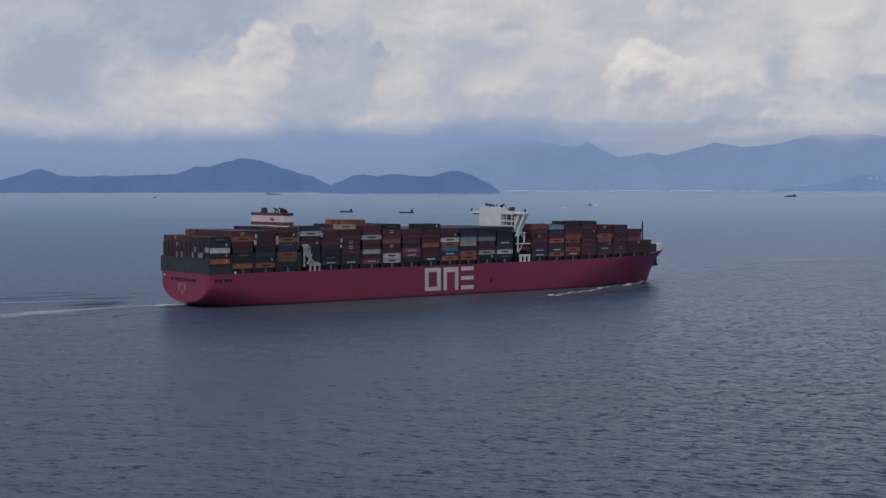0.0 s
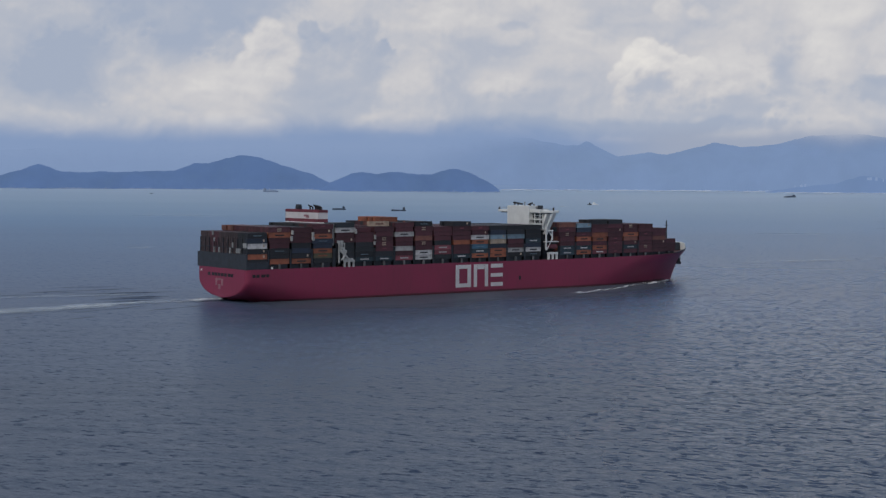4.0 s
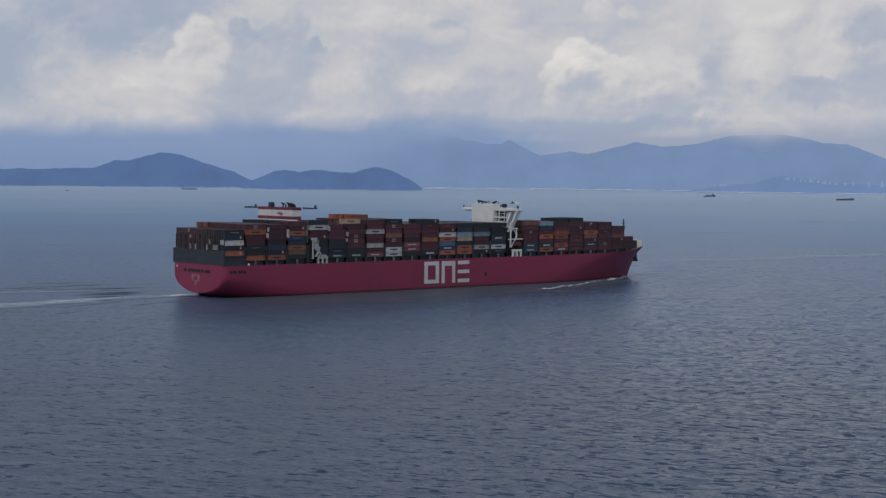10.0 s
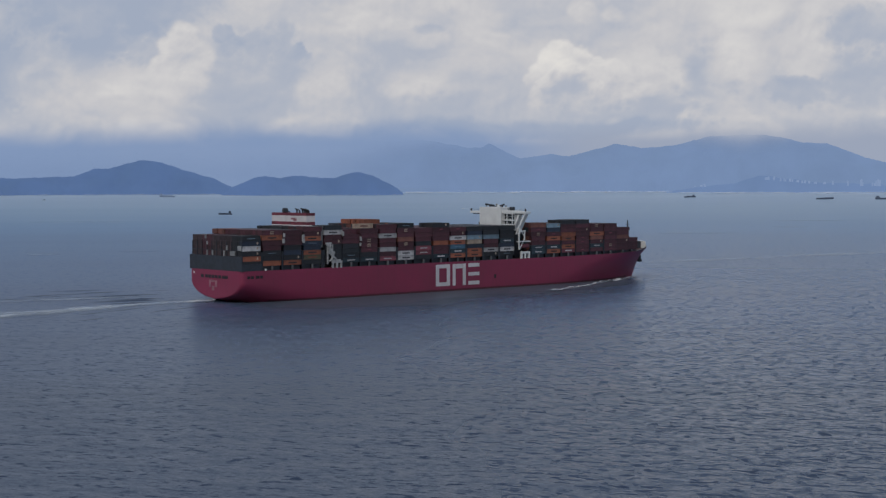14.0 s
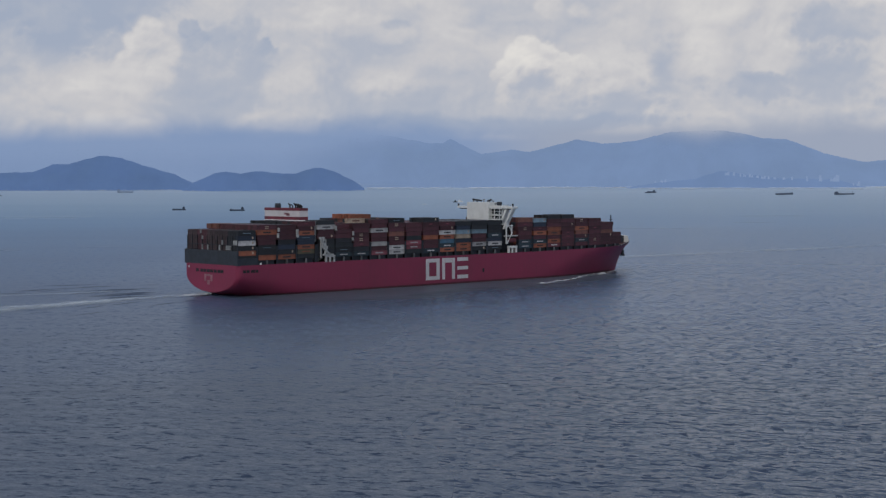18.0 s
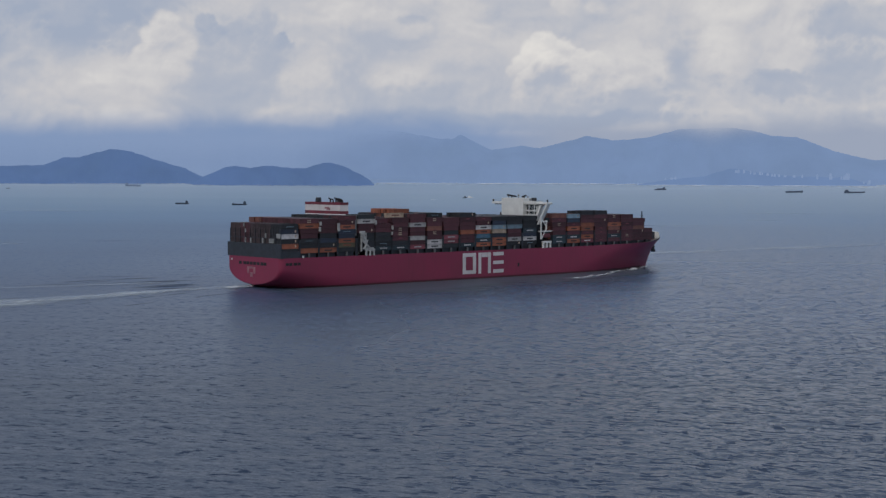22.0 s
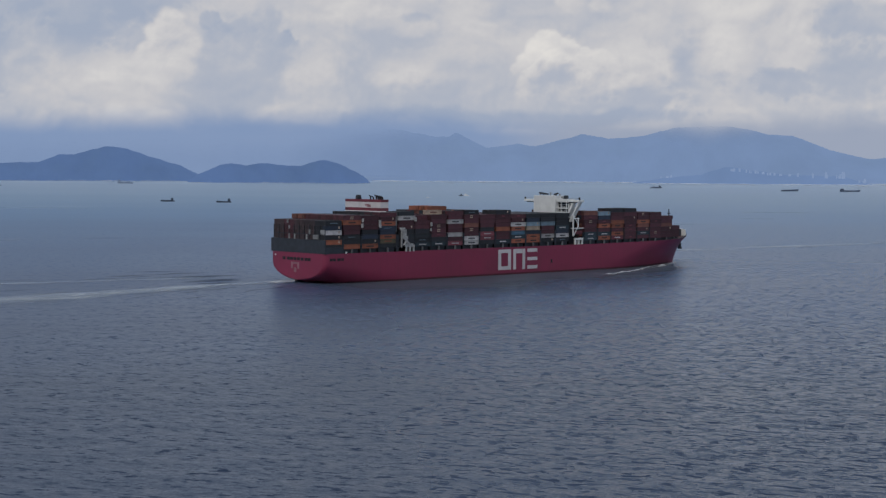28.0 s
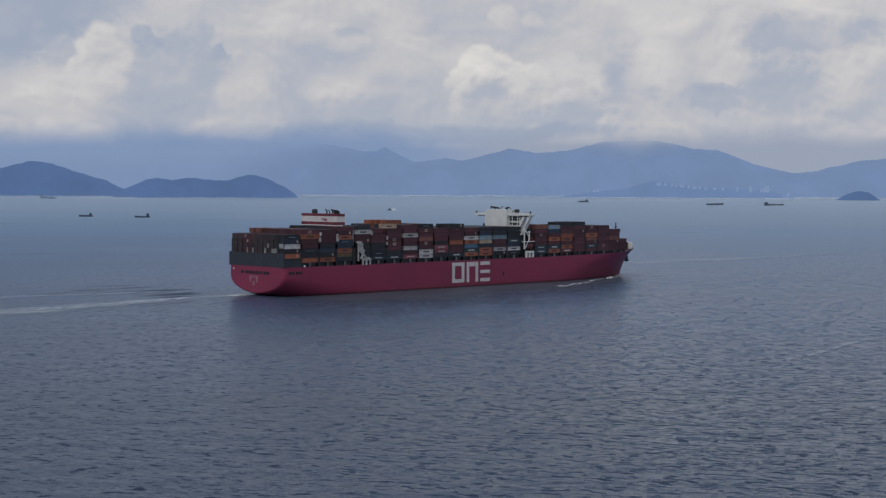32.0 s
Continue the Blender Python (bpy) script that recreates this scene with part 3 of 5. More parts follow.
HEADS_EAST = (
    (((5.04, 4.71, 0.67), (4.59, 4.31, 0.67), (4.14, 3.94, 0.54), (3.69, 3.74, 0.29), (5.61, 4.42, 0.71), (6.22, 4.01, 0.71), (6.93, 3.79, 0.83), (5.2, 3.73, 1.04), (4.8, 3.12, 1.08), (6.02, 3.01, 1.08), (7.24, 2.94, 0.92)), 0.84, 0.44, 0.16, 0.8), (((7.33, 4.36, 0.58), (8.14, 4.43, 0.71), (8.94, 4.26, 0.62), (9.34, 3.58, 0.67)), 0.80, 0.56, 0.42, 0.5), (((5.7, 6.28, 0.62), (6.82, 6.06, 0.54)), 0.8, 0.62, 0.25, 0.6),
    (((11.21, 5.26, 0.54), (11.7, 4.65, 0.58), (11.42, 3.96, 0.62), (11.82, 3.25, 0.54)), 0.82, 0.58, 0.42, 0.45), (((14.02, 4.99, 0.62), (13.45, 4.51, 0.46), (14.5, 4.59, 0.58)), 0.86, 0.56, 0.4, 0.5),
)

# ---- islands and mountains ----


def build_hills(name, profile, distance, depth, mat, label, seed, veil=None, step=0.07, rows=12, rough=0.12):
    """A wooded ridge: profile gives azimuth and elevation of the skyline; the slopes fold down to the water before and behind it."""
    az = np.arange(profile[0][0], profile[-1][0] + 1e-6, step)
    el = np.interp(az, [p[0] for p in profile], [p[1] for p in profile])
    k = np.array([1, 2, 1]) / 4
    el = np.convolve(np.pad(el, 1, mode="edge"), k, "valid")
    el = el + (fbm(az * 2.6 + 5, az * 0 + 3.3, seed, 6, 0.62) - 0.5) * 0.11
    base = near(distance)
    verts, faces, cover = [], [], []
    n = len(az)
    for j in range(rows + 1):
        f = j / rows
        up = math.sin(min(1, f / 0.7) * math.pi / 2) ** 1.1 if f <= 0.7 else math.cos((f - 0.7) / 0.3 * math.pi / 2)
        k = base + depth * f
        spur = fbm(az * 1.7 + 2 + f * 0.8, az * 0 + f * 3, seed + 40, 5) - 0.5
        for i in range(n):
            a = radians(az[i])
            floor = EYE * (1 - base / distance)
            crest = EYE + (base + depth * 0.7) * math.tan(radians(el[i]))
            hump = 1.0 if j in (0, rows) else 1 + rough * spur[i] * 4 * f * (1.0 if f < 0.65 else 0.0)
            z = floor - 3 + (crest - floor + 3) * max(0.0, up * hump)
            z = min(z, crest)
            out = (k if j == 0 else k + (depth * 0.5 * spur[i] * (1 - f)))
            verts.append((out * math.sin(a), out * math.cos(a), z))
            e = math.degrees(math.atan2(z - EYE, out))
            cover.append(veil(az[i], e, spur[i]) if veil else 0.0)
    for j in range(rows):
        for i in range(n - 1):
            a = j * n + i
            faces.append((a, a + 1, a + n + 1, a + n))
    me = mesh_of(name, verts, faces, mat, True)
    me.attributes.new("veil", "FLOAT", "POINT").data.foreach_set("value", cover)
    return tagged(new(name, me), label, "hill", kind="structure")


# ---- the container ship; its own axes: x ahead, y to port, z up from the waterline ----
HALF_BEAM = 27.0
BAY = 12.19
STACK_FLOOR = 20.7
ROW = 2.56


def deck_height(x):
    if x < 60:
        return 18.2
    f = (x - 60) / 122
    return 18.2 + 0.9 * f + 2.2 * f ** 4


def stem(z):
    return 168.7 + 13.4 * max(0.0, z / 21.2) ** 1.3


def keel_depth(x):
    """The height of the bottom: the run sweeps up to the transom."""
    return -9.0 if x > -112 else -9 + 10.9 * ((-112 - x) / 70) ** 1.9


def half_breadth(x, z):
    """The hull's half breadth x ahead of midships at the height z."""
    keel = keel_depth(x)
    power = 2.0 + 4.7 * min(1, max(0, (x + 182) / 105))
    centre = 12.0
    if z < centre:
        q = min(1.0, (centre - z) / (centre - keel))
        b = HALF_BEAM * max(0.0, 1 - q ** power) ** (1 / power)
    else:
        b = HALF_BEAM
    run = 112 - 50 * max(0, min(1, z / 20)) ** 1.3
    u = max(0.0, min(1.0, (stem(z) - x) / run))
    edge = 2.8 * (1 - math.sqrt(1 - min(1.0, max(0.0, (-179.2 - x) / 2.8)) ** 2))  # rounded edge of the transom
    return max(0.0, b * (1 - (1 - u) ** (2.0 + 0.7 * max(0, min(1, z / 20)))) ** (0.95) - edge)


def build_hull(ship):
    xs = [-182, -181.85, -181.5, -180.9, -180.1, -179.2, -177, -173, -168, -162, -155, -147, -138, -129, -120] + list(range(-110, 71, 15)) + list(range(75, 165, 5)) + [166, 169, 172, 174.5, 177, 179, 180.5, 181.6]
    levels = 16
    bm = bmesh.new()
    grid = {}
    for side in (-1, 1):
        for i, x in enumerate(xs):
            top = deck_height(x)
            bottom = -2.5
            if x < -112:
                bottom = max(-2.5, keel_depth(x) + 0.02)
            for j in range(levels + 1):
                z = bottom + (top - bottom) * (j / levels)
                if x > 168.7:
                    low = 21.2 * ((x - 168.7) / 13.4) ** (1 / 1.3)
                    z = low + (top - low) * (j / levels)
                grid[side, i, j] = bm.verts.new((x, side * half_breadth(x, z), z))
    for side in (-1, 1):
        for i in range(len(xs) - 1):
            for j in range(levels):
                q = (grid[side, i, j], grid[side, i + 1, j], grid[side, i + 1, j + 1], grid[side, i, j + 1])
                bm.faces.new(q if side < 0 else q[::-1])
    for j in range(levels):
        bm.faces.new((grid[1, 0, j], grid[1, 0, j + 1], grid[-1, 0, j + 1], grid[-1, 0, j]))
    bmesh.ops.remove_doubles(bm, verts=bm.verts, dist=0.01)
    bm.normal_update()
    for f in bm.faces:
        f.smooth = abs(f.normal.x) < 0.98
    for e in bm.edges:
        e.smooth = not any(abs(f.normal.x) >= 0.98 for f in e.link_faces)
    verts = [(x, s * (half_breadth(x, deck_height(x)) - 0.05), deck_height(x) - 0.15) for x in xs for s in (-1, 1)]
    hang("deck", mesh_of("deck", verts, [(2 * i, 2 * i + 2, 2 * i + 3, 2 * i + 1) for i in range(len(xs) - 1)], DECK), ship, "dark red main deck")
    for f in bm.faces:
        if max(v.co.z for v in f.verts) < 1.7:
            f.material_index = 1
    hull = part("hull", bm, MAGENTA, ship, "magenta painted steel hull with high flat sides")
    hull.data.materials.append(BOOT_SHADE)
    return hull


def container_mesh(key, length, tier):
    """A ribbed steel box: corner posts and rails stand proud of the side and end panels."""
    bm = boxes(((BAY - length) / 2, (BAY + length) / 2, -1.219, 1.219, 0.02, tier - 0.06))
    tall = [f for f in bm.faces if abs(f.normal.z) < 0.5 or f.normal.z > 0.5]
    bmesh.ops.inset_individual(bm, faces=tall, thickness=0.14, depth=-0.045)
    me = bpy.data.meshes.new("container")
    bm.to_mesh(me)
    bm.free()
    me.materials.append(PAINT[key])
    return me


# bays from aft to ahead: start, near-side stack from the deck up, tiers of the inner stacks, height of a tier, paint of most top boxes
BAYS = (
    (-180.6, "kokwnk", 6, 2.86, "b"), (-166.6, "okkbbob", 7, 2.88, "b"), (-152.6, "oknkbbb", 7, 2.84, "k"), (-138.6, "dyonnobb", 8, 2.68, "b"),
    (-123.6, "kkdkbbwd", 8, 2.75, "d"), (-110.4, "tkdkbb", 7, 2.75, "b"), (-96.8, "tkbbbbb", 7, 2.80, "b"), (-82.7, "pbwbbwbb", 8, 2.72, "k"),
    (-68.6, "wwbbrbbk", 8, 2.77, "k"), (-54.6, "dppdbbb", 7, 2.72, "b"), (-40.5, "tbbobbbk", 7, 2.73, "b"),
    (-26.5, "otuowbb", 7, 2.72, "b"), (-12.4, "oonclnk", 7, 2.72, "k"), (1.6, "kwbblkk", 7, 2.72, "k"), (15.7, "kwntkkd", 7, 2.72, "k"),
    (43.8, "ttbbbbr", 7, 2.88, "r"), (57.9, "otbobnl", 7, 2.80, "r"), (71.6, "poboobb", 7, 2.70, "b"), (85.3, "bbbbbbb", 7, 2.70, "b"),
    (99.0, "btbrobb", 7, 2.66, "b"), (112.7, "bbbbbbb", 7, 2.66, "b"), (126.4, "bbbrbb", 6, 2.62, "b"), (139.6, "bbb", 3, 2.75, "b"))
# where part of a bay stands higher: bay, rows from y to y, tiers, paint of the top box
RAISED = ((1, 12.8, 28, 7, "r"), (3, -10, 21, 8, "k"), (3, 21, 28, 7, "k"), (6, -20.5, -17.5, 8, "c"), (7, -9, 12.5, 9, "o"), (10, -28, -13.7, 8, "k"), (17, -25.5, -12.4, 8, "k"), (18, -25.5, -8.0, 8, "k"))
MARKS = {"o": ("k", 0.55), "w": ("k", 0.5), "c": ("r", 0.5), "p": ("w", 0.4), "y": ("o", 0.5), "t": ("w", 0.55)}


def rows_at(x):
    """The y of the container rows that fit on deck between x and a bay ahead."""
    half = half_breadth(x + BAY, deck_height(x + BAY)) - 0.3
    n = max(1, int(2 * half / ROW))
    return [(i - (n - 1) / 2) * ROW for i in range(n)]


def box_faces(verts, faces, x0, x1, y0, y1, z0, z1):
    b = len(verts)
    verts += [(x, y, z) for z in (z0, z1) for x, y in ((x0, y0), (x1, y0), (x1, y1), (x0, y1))]
    for q in ((0, 1, 5, 4), (1, 2, 6, 5), (2, 3, 7, 6), (3, 0, 4, 7), (4, 5, 6, 7)):
        faces.append(tuple(b + k for k in q))


def small_marking(paint, *rows):
    bm = boxes(*rows)
    me = bpy.data.meshes.new("marking")
    bm.to_mesh(me)
    bm.free()
    me.materials.append(PAINT[paint])
    return me


def build_containers(ship):
    rng = random.Random(7)
    meshes, marks = {}, {}
    keys = list(PAINT)
    verts, faces, mats = [], [], []
    y0, y1 = -1.26, -1.215
    small_marks = [small_marking("p", (4.9, 7.4, y0, y1, 1.1, 1.75)), small_marking("l", (3.4, 8.8, y0, y1, 1.15, 1.45)),
                   small_marking("c", (4.6, 7.2, y0, y1, 0.45, 1.0), (4.6, 7.2, y0, y1, 1.55, 2.1)), small_marking("c", (9.6, 10.6, y0, y1, 0.9, 2.2))]
    for b, (x, stack, inner, tier, top) in enumerate(BAYS):
        rows = rows_at(x)
        for r, y in enumerate(rows):
            if b == 4 and y > -14:
                continue
            n = len(stack) if r == 0 else max(2, inner - (1 if rng.random() < 0.15 and b not in (0, 1, 2) else 0))
            cap = None
            for bay, low, high, tiers, paint in RAISED:
                if bay == b and low < y < high:
                    n, cap = tiers, paint
            for t in range(n):
                key = stack[t] if r == 0 and t < len(stack) else rng.choice("bbbbbbrddtnkkbob") if t < n - 1 or rng.random() < 0.15 else top
                if cap and t == n - 1:
                    key = cap
                shows = r == 0 or (b == 0 and t >= 2) or (cap and t == n - 1) or (b == 6 and r == 3 and t >= 6)
                if b == 0 and r > 0:
                    key = "khhbhh"[min(5, r // 4)]
                z = STACK_FLOOR + t * tier
                if shows:
                    length = 13.72 if b > 0 and t >= 4 and rng.random() < 0.6 else BAY
                    if (key, length, tier) not in meshes:
                        meshes[key, length, tier] = container_mesh(key, length, tier)
                    c = hang("container", meshes[key, length, tier], ship, PAINT_NAME[key] + " steel shipping container", pose(x, y, z))
                    if b > 0 and (r == 0 or key == "c") and key in MARKS and rng.random() < 0.85:
                        tone = MARKS[key][0]
                        if tone not in marks:
                            marks[tone] = small_marking(tone, (3.2, 9.0, y0, y1, 0.95, 1.65))
                        hang("marking", marks[tone], c)
                    elif r == 0 and rng.random() < 0.3:
                        hang("marking", small_marks[rng.choice((0, 2, 0, 3)) if key == "b" else rng.choice((1, 1, 3))], c)
                elif t >= n - 2 or r < 3 or r == len(rows) - 1 or t >= 4:
                    k = len(faces)
                    box_faces(verts, faces, x, x + BAY, y - 1.219, y + 1.219, z + 0.02, z + tier - 0.06)
                    mats += [keys.index(key)] * (len(faces) - k)
    me = mesh_of("container_stack", verts, faces, [PAINT[k] for k in keys], False, mats)
    ob = hang("container", me, ship, "inner stacks of mostly maroon shipping containers")
    tagged(ob, kind="stuff")


def build_ship():
    ship = new("container_ship")
    ship.empty_display_size = 20
    tagged(ship, "magenta container ship stacked with mostly maroon containers, under way at sea", "ship")
    build_hull(ship)
    # coaming and open lashing deck under the containers
    for x, *_ in BAYS:
        half = abs(rows_at(x)[0]) + 1.0
        if x == -123.6:
            continue
        part("hatch_coaming", boxes((x + 0.3, x + BAY - 0.3, -half + 0.9, half - 0.9, deck_height(x) - 0.3, STACK_FLOOR - 0.05)), DARK_STEEL, ship)
        for side in (-1, 1):
            part("stanchion", boxes((x + 5.6, x + 6.6, side * half - 0.45, side * half + 0.45, deck_height(x) - 0.2, STACK_FLOOR - 0.02)), DULL, ship)
    for (x, *_), nxt in zip(BAYS, BAYS[1:]):
        if nxt[0] - x > 16:
            continue
        half = abs(rows_at(nxt[0])[0]) + 1.1
        x0, x1 = x + BAY + 0.35, nxt[0] - 0.35
        bm = bmesh.new()
        for y in np.linspace(-half, half, 8):
            box(bm, x0, x1, y - 0.2, y + 0.2, deck_height(x) - 0.2, 28.5)
        for z in (22.6, 25.4, 28.2):
            box(bm, x0, x1, -half, half, z, z + 0.3)
        part("lashing_bridge", bm, DARK_STEEL, ship)
    # dark mooring deck house across the stern
    part("stern_screen", boxes((-182, -181.2, -26.8, 26.8, 18.1, 26.4), (-181.2, -168.6, -26.9, -26.5, 18.1, 22.0), (-181.2, -168.6, 26.5, 26.9, 18.1, 22.0)), DARK_STEEL, ship, "dark steel screen across the stern deck")
    # white lettering on the starboard side, simplified: a ring, two uprights under a lintel, and three level bars
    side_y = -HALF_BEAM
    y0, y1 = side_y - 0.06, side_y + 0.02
    bar = "white painted bar of the simplified hull lettering"
    part("emblem_ring", boxes((-40, -28.4, y0, y1, 3.5, 5.8), (-40, -28.4, y0, y1, 14.5, 16.8), (-40, -37.3, y0, y1, 5.8, 14.5), (-31.1, -28.4, y0, y1, 5.8, 14.5)), LETTER, ship, "white painted ring of the simplified hull lettering")
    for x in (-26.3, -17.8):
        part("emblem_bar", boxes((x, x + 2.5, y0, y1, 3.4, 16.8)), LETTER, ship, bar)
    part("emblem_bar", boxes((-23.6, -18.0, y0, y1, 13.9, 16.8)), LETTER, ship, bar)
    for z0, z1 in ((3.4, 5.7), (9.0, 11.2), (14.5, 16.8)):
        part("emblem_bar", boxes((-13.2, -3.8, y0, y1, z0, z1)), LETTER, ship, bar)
    part("pilot_door", boxes((9.0, 10.6, y0, y1, 6.6, 9.0)), BLACK, ship)
    for x, w in ((-177.4, 1.0), (-175.0, 1.0), (-171.6, 1.3), (-168.9, 1.0)):
        part("mooring_port", boxes((x - w, x + w, y0, y1, 13.9, 15.5)), BLACK, ship)
    for y in (13.5, 9.0, 5.8, 2.4, -1.0, -4.6, -8.5, -11.5):
        part("mooring_port", boxes((-182.07, -181.9, y - 1.4, y + 1.4, 13.5, 15.3)), BLACK, ship)
    part("stern_name", boxes((-182.06, -181.95, 4.6, 6.4, 8.4, 12.4), (-182.06, -181.95, 0.4, 4.6, 11.2, 12.4), (-182.06, -181.95, -1.8, 0.2, 8.4, 12.2), (-182.06, -181.95, 1.0, 3.6, 6.4, 9.0)), PINK, ship, "pale painted name bars on the transom")
    part("deck_lamp", boxes((-166.6, -165.7, -27.3, -26.8, 18.2, 19.3)), WHITE, ship)
    part("deck_lamp", boxes((-182.3, -181.9, 21.6, 22.5, 15.6, 16.6)), WHITE, ship)
    # pale blocks for white container ends and fittings, placed to fit the camera's view
    for y, z, w, h in ((11.3, 37.1, 1.4, 2.6), (9.7, 33.4, 0.9, 2.0), (9.7, 27.8, 1.1, 3.2), (4.2, 27.8, 1.1, 3.0), (-7.7, 27.9, 1.2, 3.0), (-10.6, 31.0, 1.3, 2.8), (-16.5, 28.0, 5.0, 2.6), (-23.2, 31.0, 3.6, 2.6)):
        part("locker", boxes((-181.15, -180.65, y - w / 2, y + w / 2, z - h / 2, z + h / 2)), GREY, ship)
    bm = bmesh.new()
    for y in np.linspace(-25.5, 25.5, 11):
        box(bm, -181.0, -180.7, y - 0.18, y + 0.18, 26.0, 34.5)
    box(bm, -181.0, -180.7, -25.7, 25.7, 29.4, 29.75)
    part("lashing_frame", bm, DARK_STEEL, ship)
    for x, z, w, h in ((-152.9, 37.8, 0.9, 2.2), (-153.4, 34.5, 1.0, 2.6), (-139.6, 35.6, 1.2, 4.2), (-139.2, 34.1, 0.9, 2.2), (-111.0, 37.7, 1.0, 2.4), (-97.8, 34.4, 0.9, 2.4), (-98.2, 31.0, 0.8, 1.8)):
        part("locker", boxes((x - w / 2, x + w / 2, -26.9, -25.9, z - h / 2, z + h / 2)), STAIR, ship)
    build_funnel(ship)
    build_bridge(ship)
    build_bow(ship)
    build_containers(ship)
    return ship


def build_funnel(ship):
    part("engine_casing", boxes((-124.6, -112.0, -12.5, 25.0, 18.1, 41.4)), WHITE, ship, "white engine casing")
    part("funnel_deck", boxes((-125.6, -112.0, -13.2, 25.4, 41.4, 42.3)), WHITE, ship, "white deck round the funnel")
    part("casing_wing", boxes((-126.2, -124.4, -24.6, -12.5, 30.0, 41.4)), GREY, ship, "pale steel wing of the engine casing")
    part("casing_walkway", boxes((-125.5, -124.6, -25.0, -13.0, 41.4, 42.1)), GREY, ship, "pale walkway out from the funnel deck")
    f = (-124.8, -118.5, -9.2, 25.9)
    part("funnel", boxes((*f, 42.3, 42.5)), WHITE, ship, "white funnel with dark red bands")
    part("funnel_band", boxes((f[0] - .05, f[1] + .05, f[2] - .05, f[3] + .05, 42.5, 44.4)), FUNNEL_RED, ship, "dark red band")
    part("funnel_band", boxes((f[0], f[1], f[2], f[3], 44.4, 48.0)), LETTER, ship, "greyish white band")
    part("funnel_band", boxes((f[0] - .05, f[1] + .05, f[2] - .05, f[3] + .05, 48.0, 49.6)), FUNNEL_RED, ship, "dark red band")
    part("funnel_mark", boxes((f[0] - .08, f[0], 0.5, 4.0, 44.9, 46.4), (f[0] - .08, f[0], 2.0, 6.0, 45.6, 46.7)), PINK, ship, "dull red emblem shape")
    part("vent_house", boxes((-123.5, -120.5, 14.6, 17.4, 49.6, 51.7, 0.3), (-123.2, -120.8, 15.0, 17.0, 51.7, 52.3)), DARK_STEEL, ship)
    for y, r, h in ((4.6, 0.45, 2.6), (1.8, 0.4, 2.1), (-1.0, 0.5, 2.7), (-3.0, 0.6, 2.4), (-5.0, 0.7, 2.2), (-7.0, 0.6, 1.9)):
        part("exhaust_pipe", rods(((-121.5, y, 49.5), (-121.5, y, 48.9 + h), r), ((-121.5, y, 48.8 + h), (-122.8, y, 49.6 + h), r * 0.95)), BLACK, ship)
    # zigzag stairs and a portal at the ship's side
    y0, y1 = -27.3, -26.4
    part("stair_tower", boxes((-122.9, -122.3, y0, y1, 20.5, 32.6), (-119.4, -118.9, y0, y1, 21.5, 31.6), (-123.8, -120.0, y0, y1, 31.7, 32.8), (-121.6, -117.6, y0, y1, 26.6, 27.5),
                              (-121.2, -113.4, y0, y1, 21.9, 22.8)), STAIR, ship, "white steel stair tower")
    for a, b in (((-123.2, 32.0), (-119.0, 27.2)), ((-120.6, 31.6), (-121.6, 27.2)), ((-121.4, 27.0), (-116.4, 22.6)), ((-118.2, 27.0), (-119.8, 22.6))):
        part("stair_flight", rods(((a[0], -26.9, a[1]), (b[0], -26.9, b[1]), 0.72)), STAIR, ship)
    part("portal", boxes((-119.6, -112.2, y0, y1, 20.8, 22.0), (-119.4, -118.3, y0, y1, 17.9, 20.8), (-116.5, -115.3, y0, y1, 17.9, 20.8), (-113.5, -112.4, y0, y1, 17.9, 20.8)), STAIR, ship, "white steel portal")


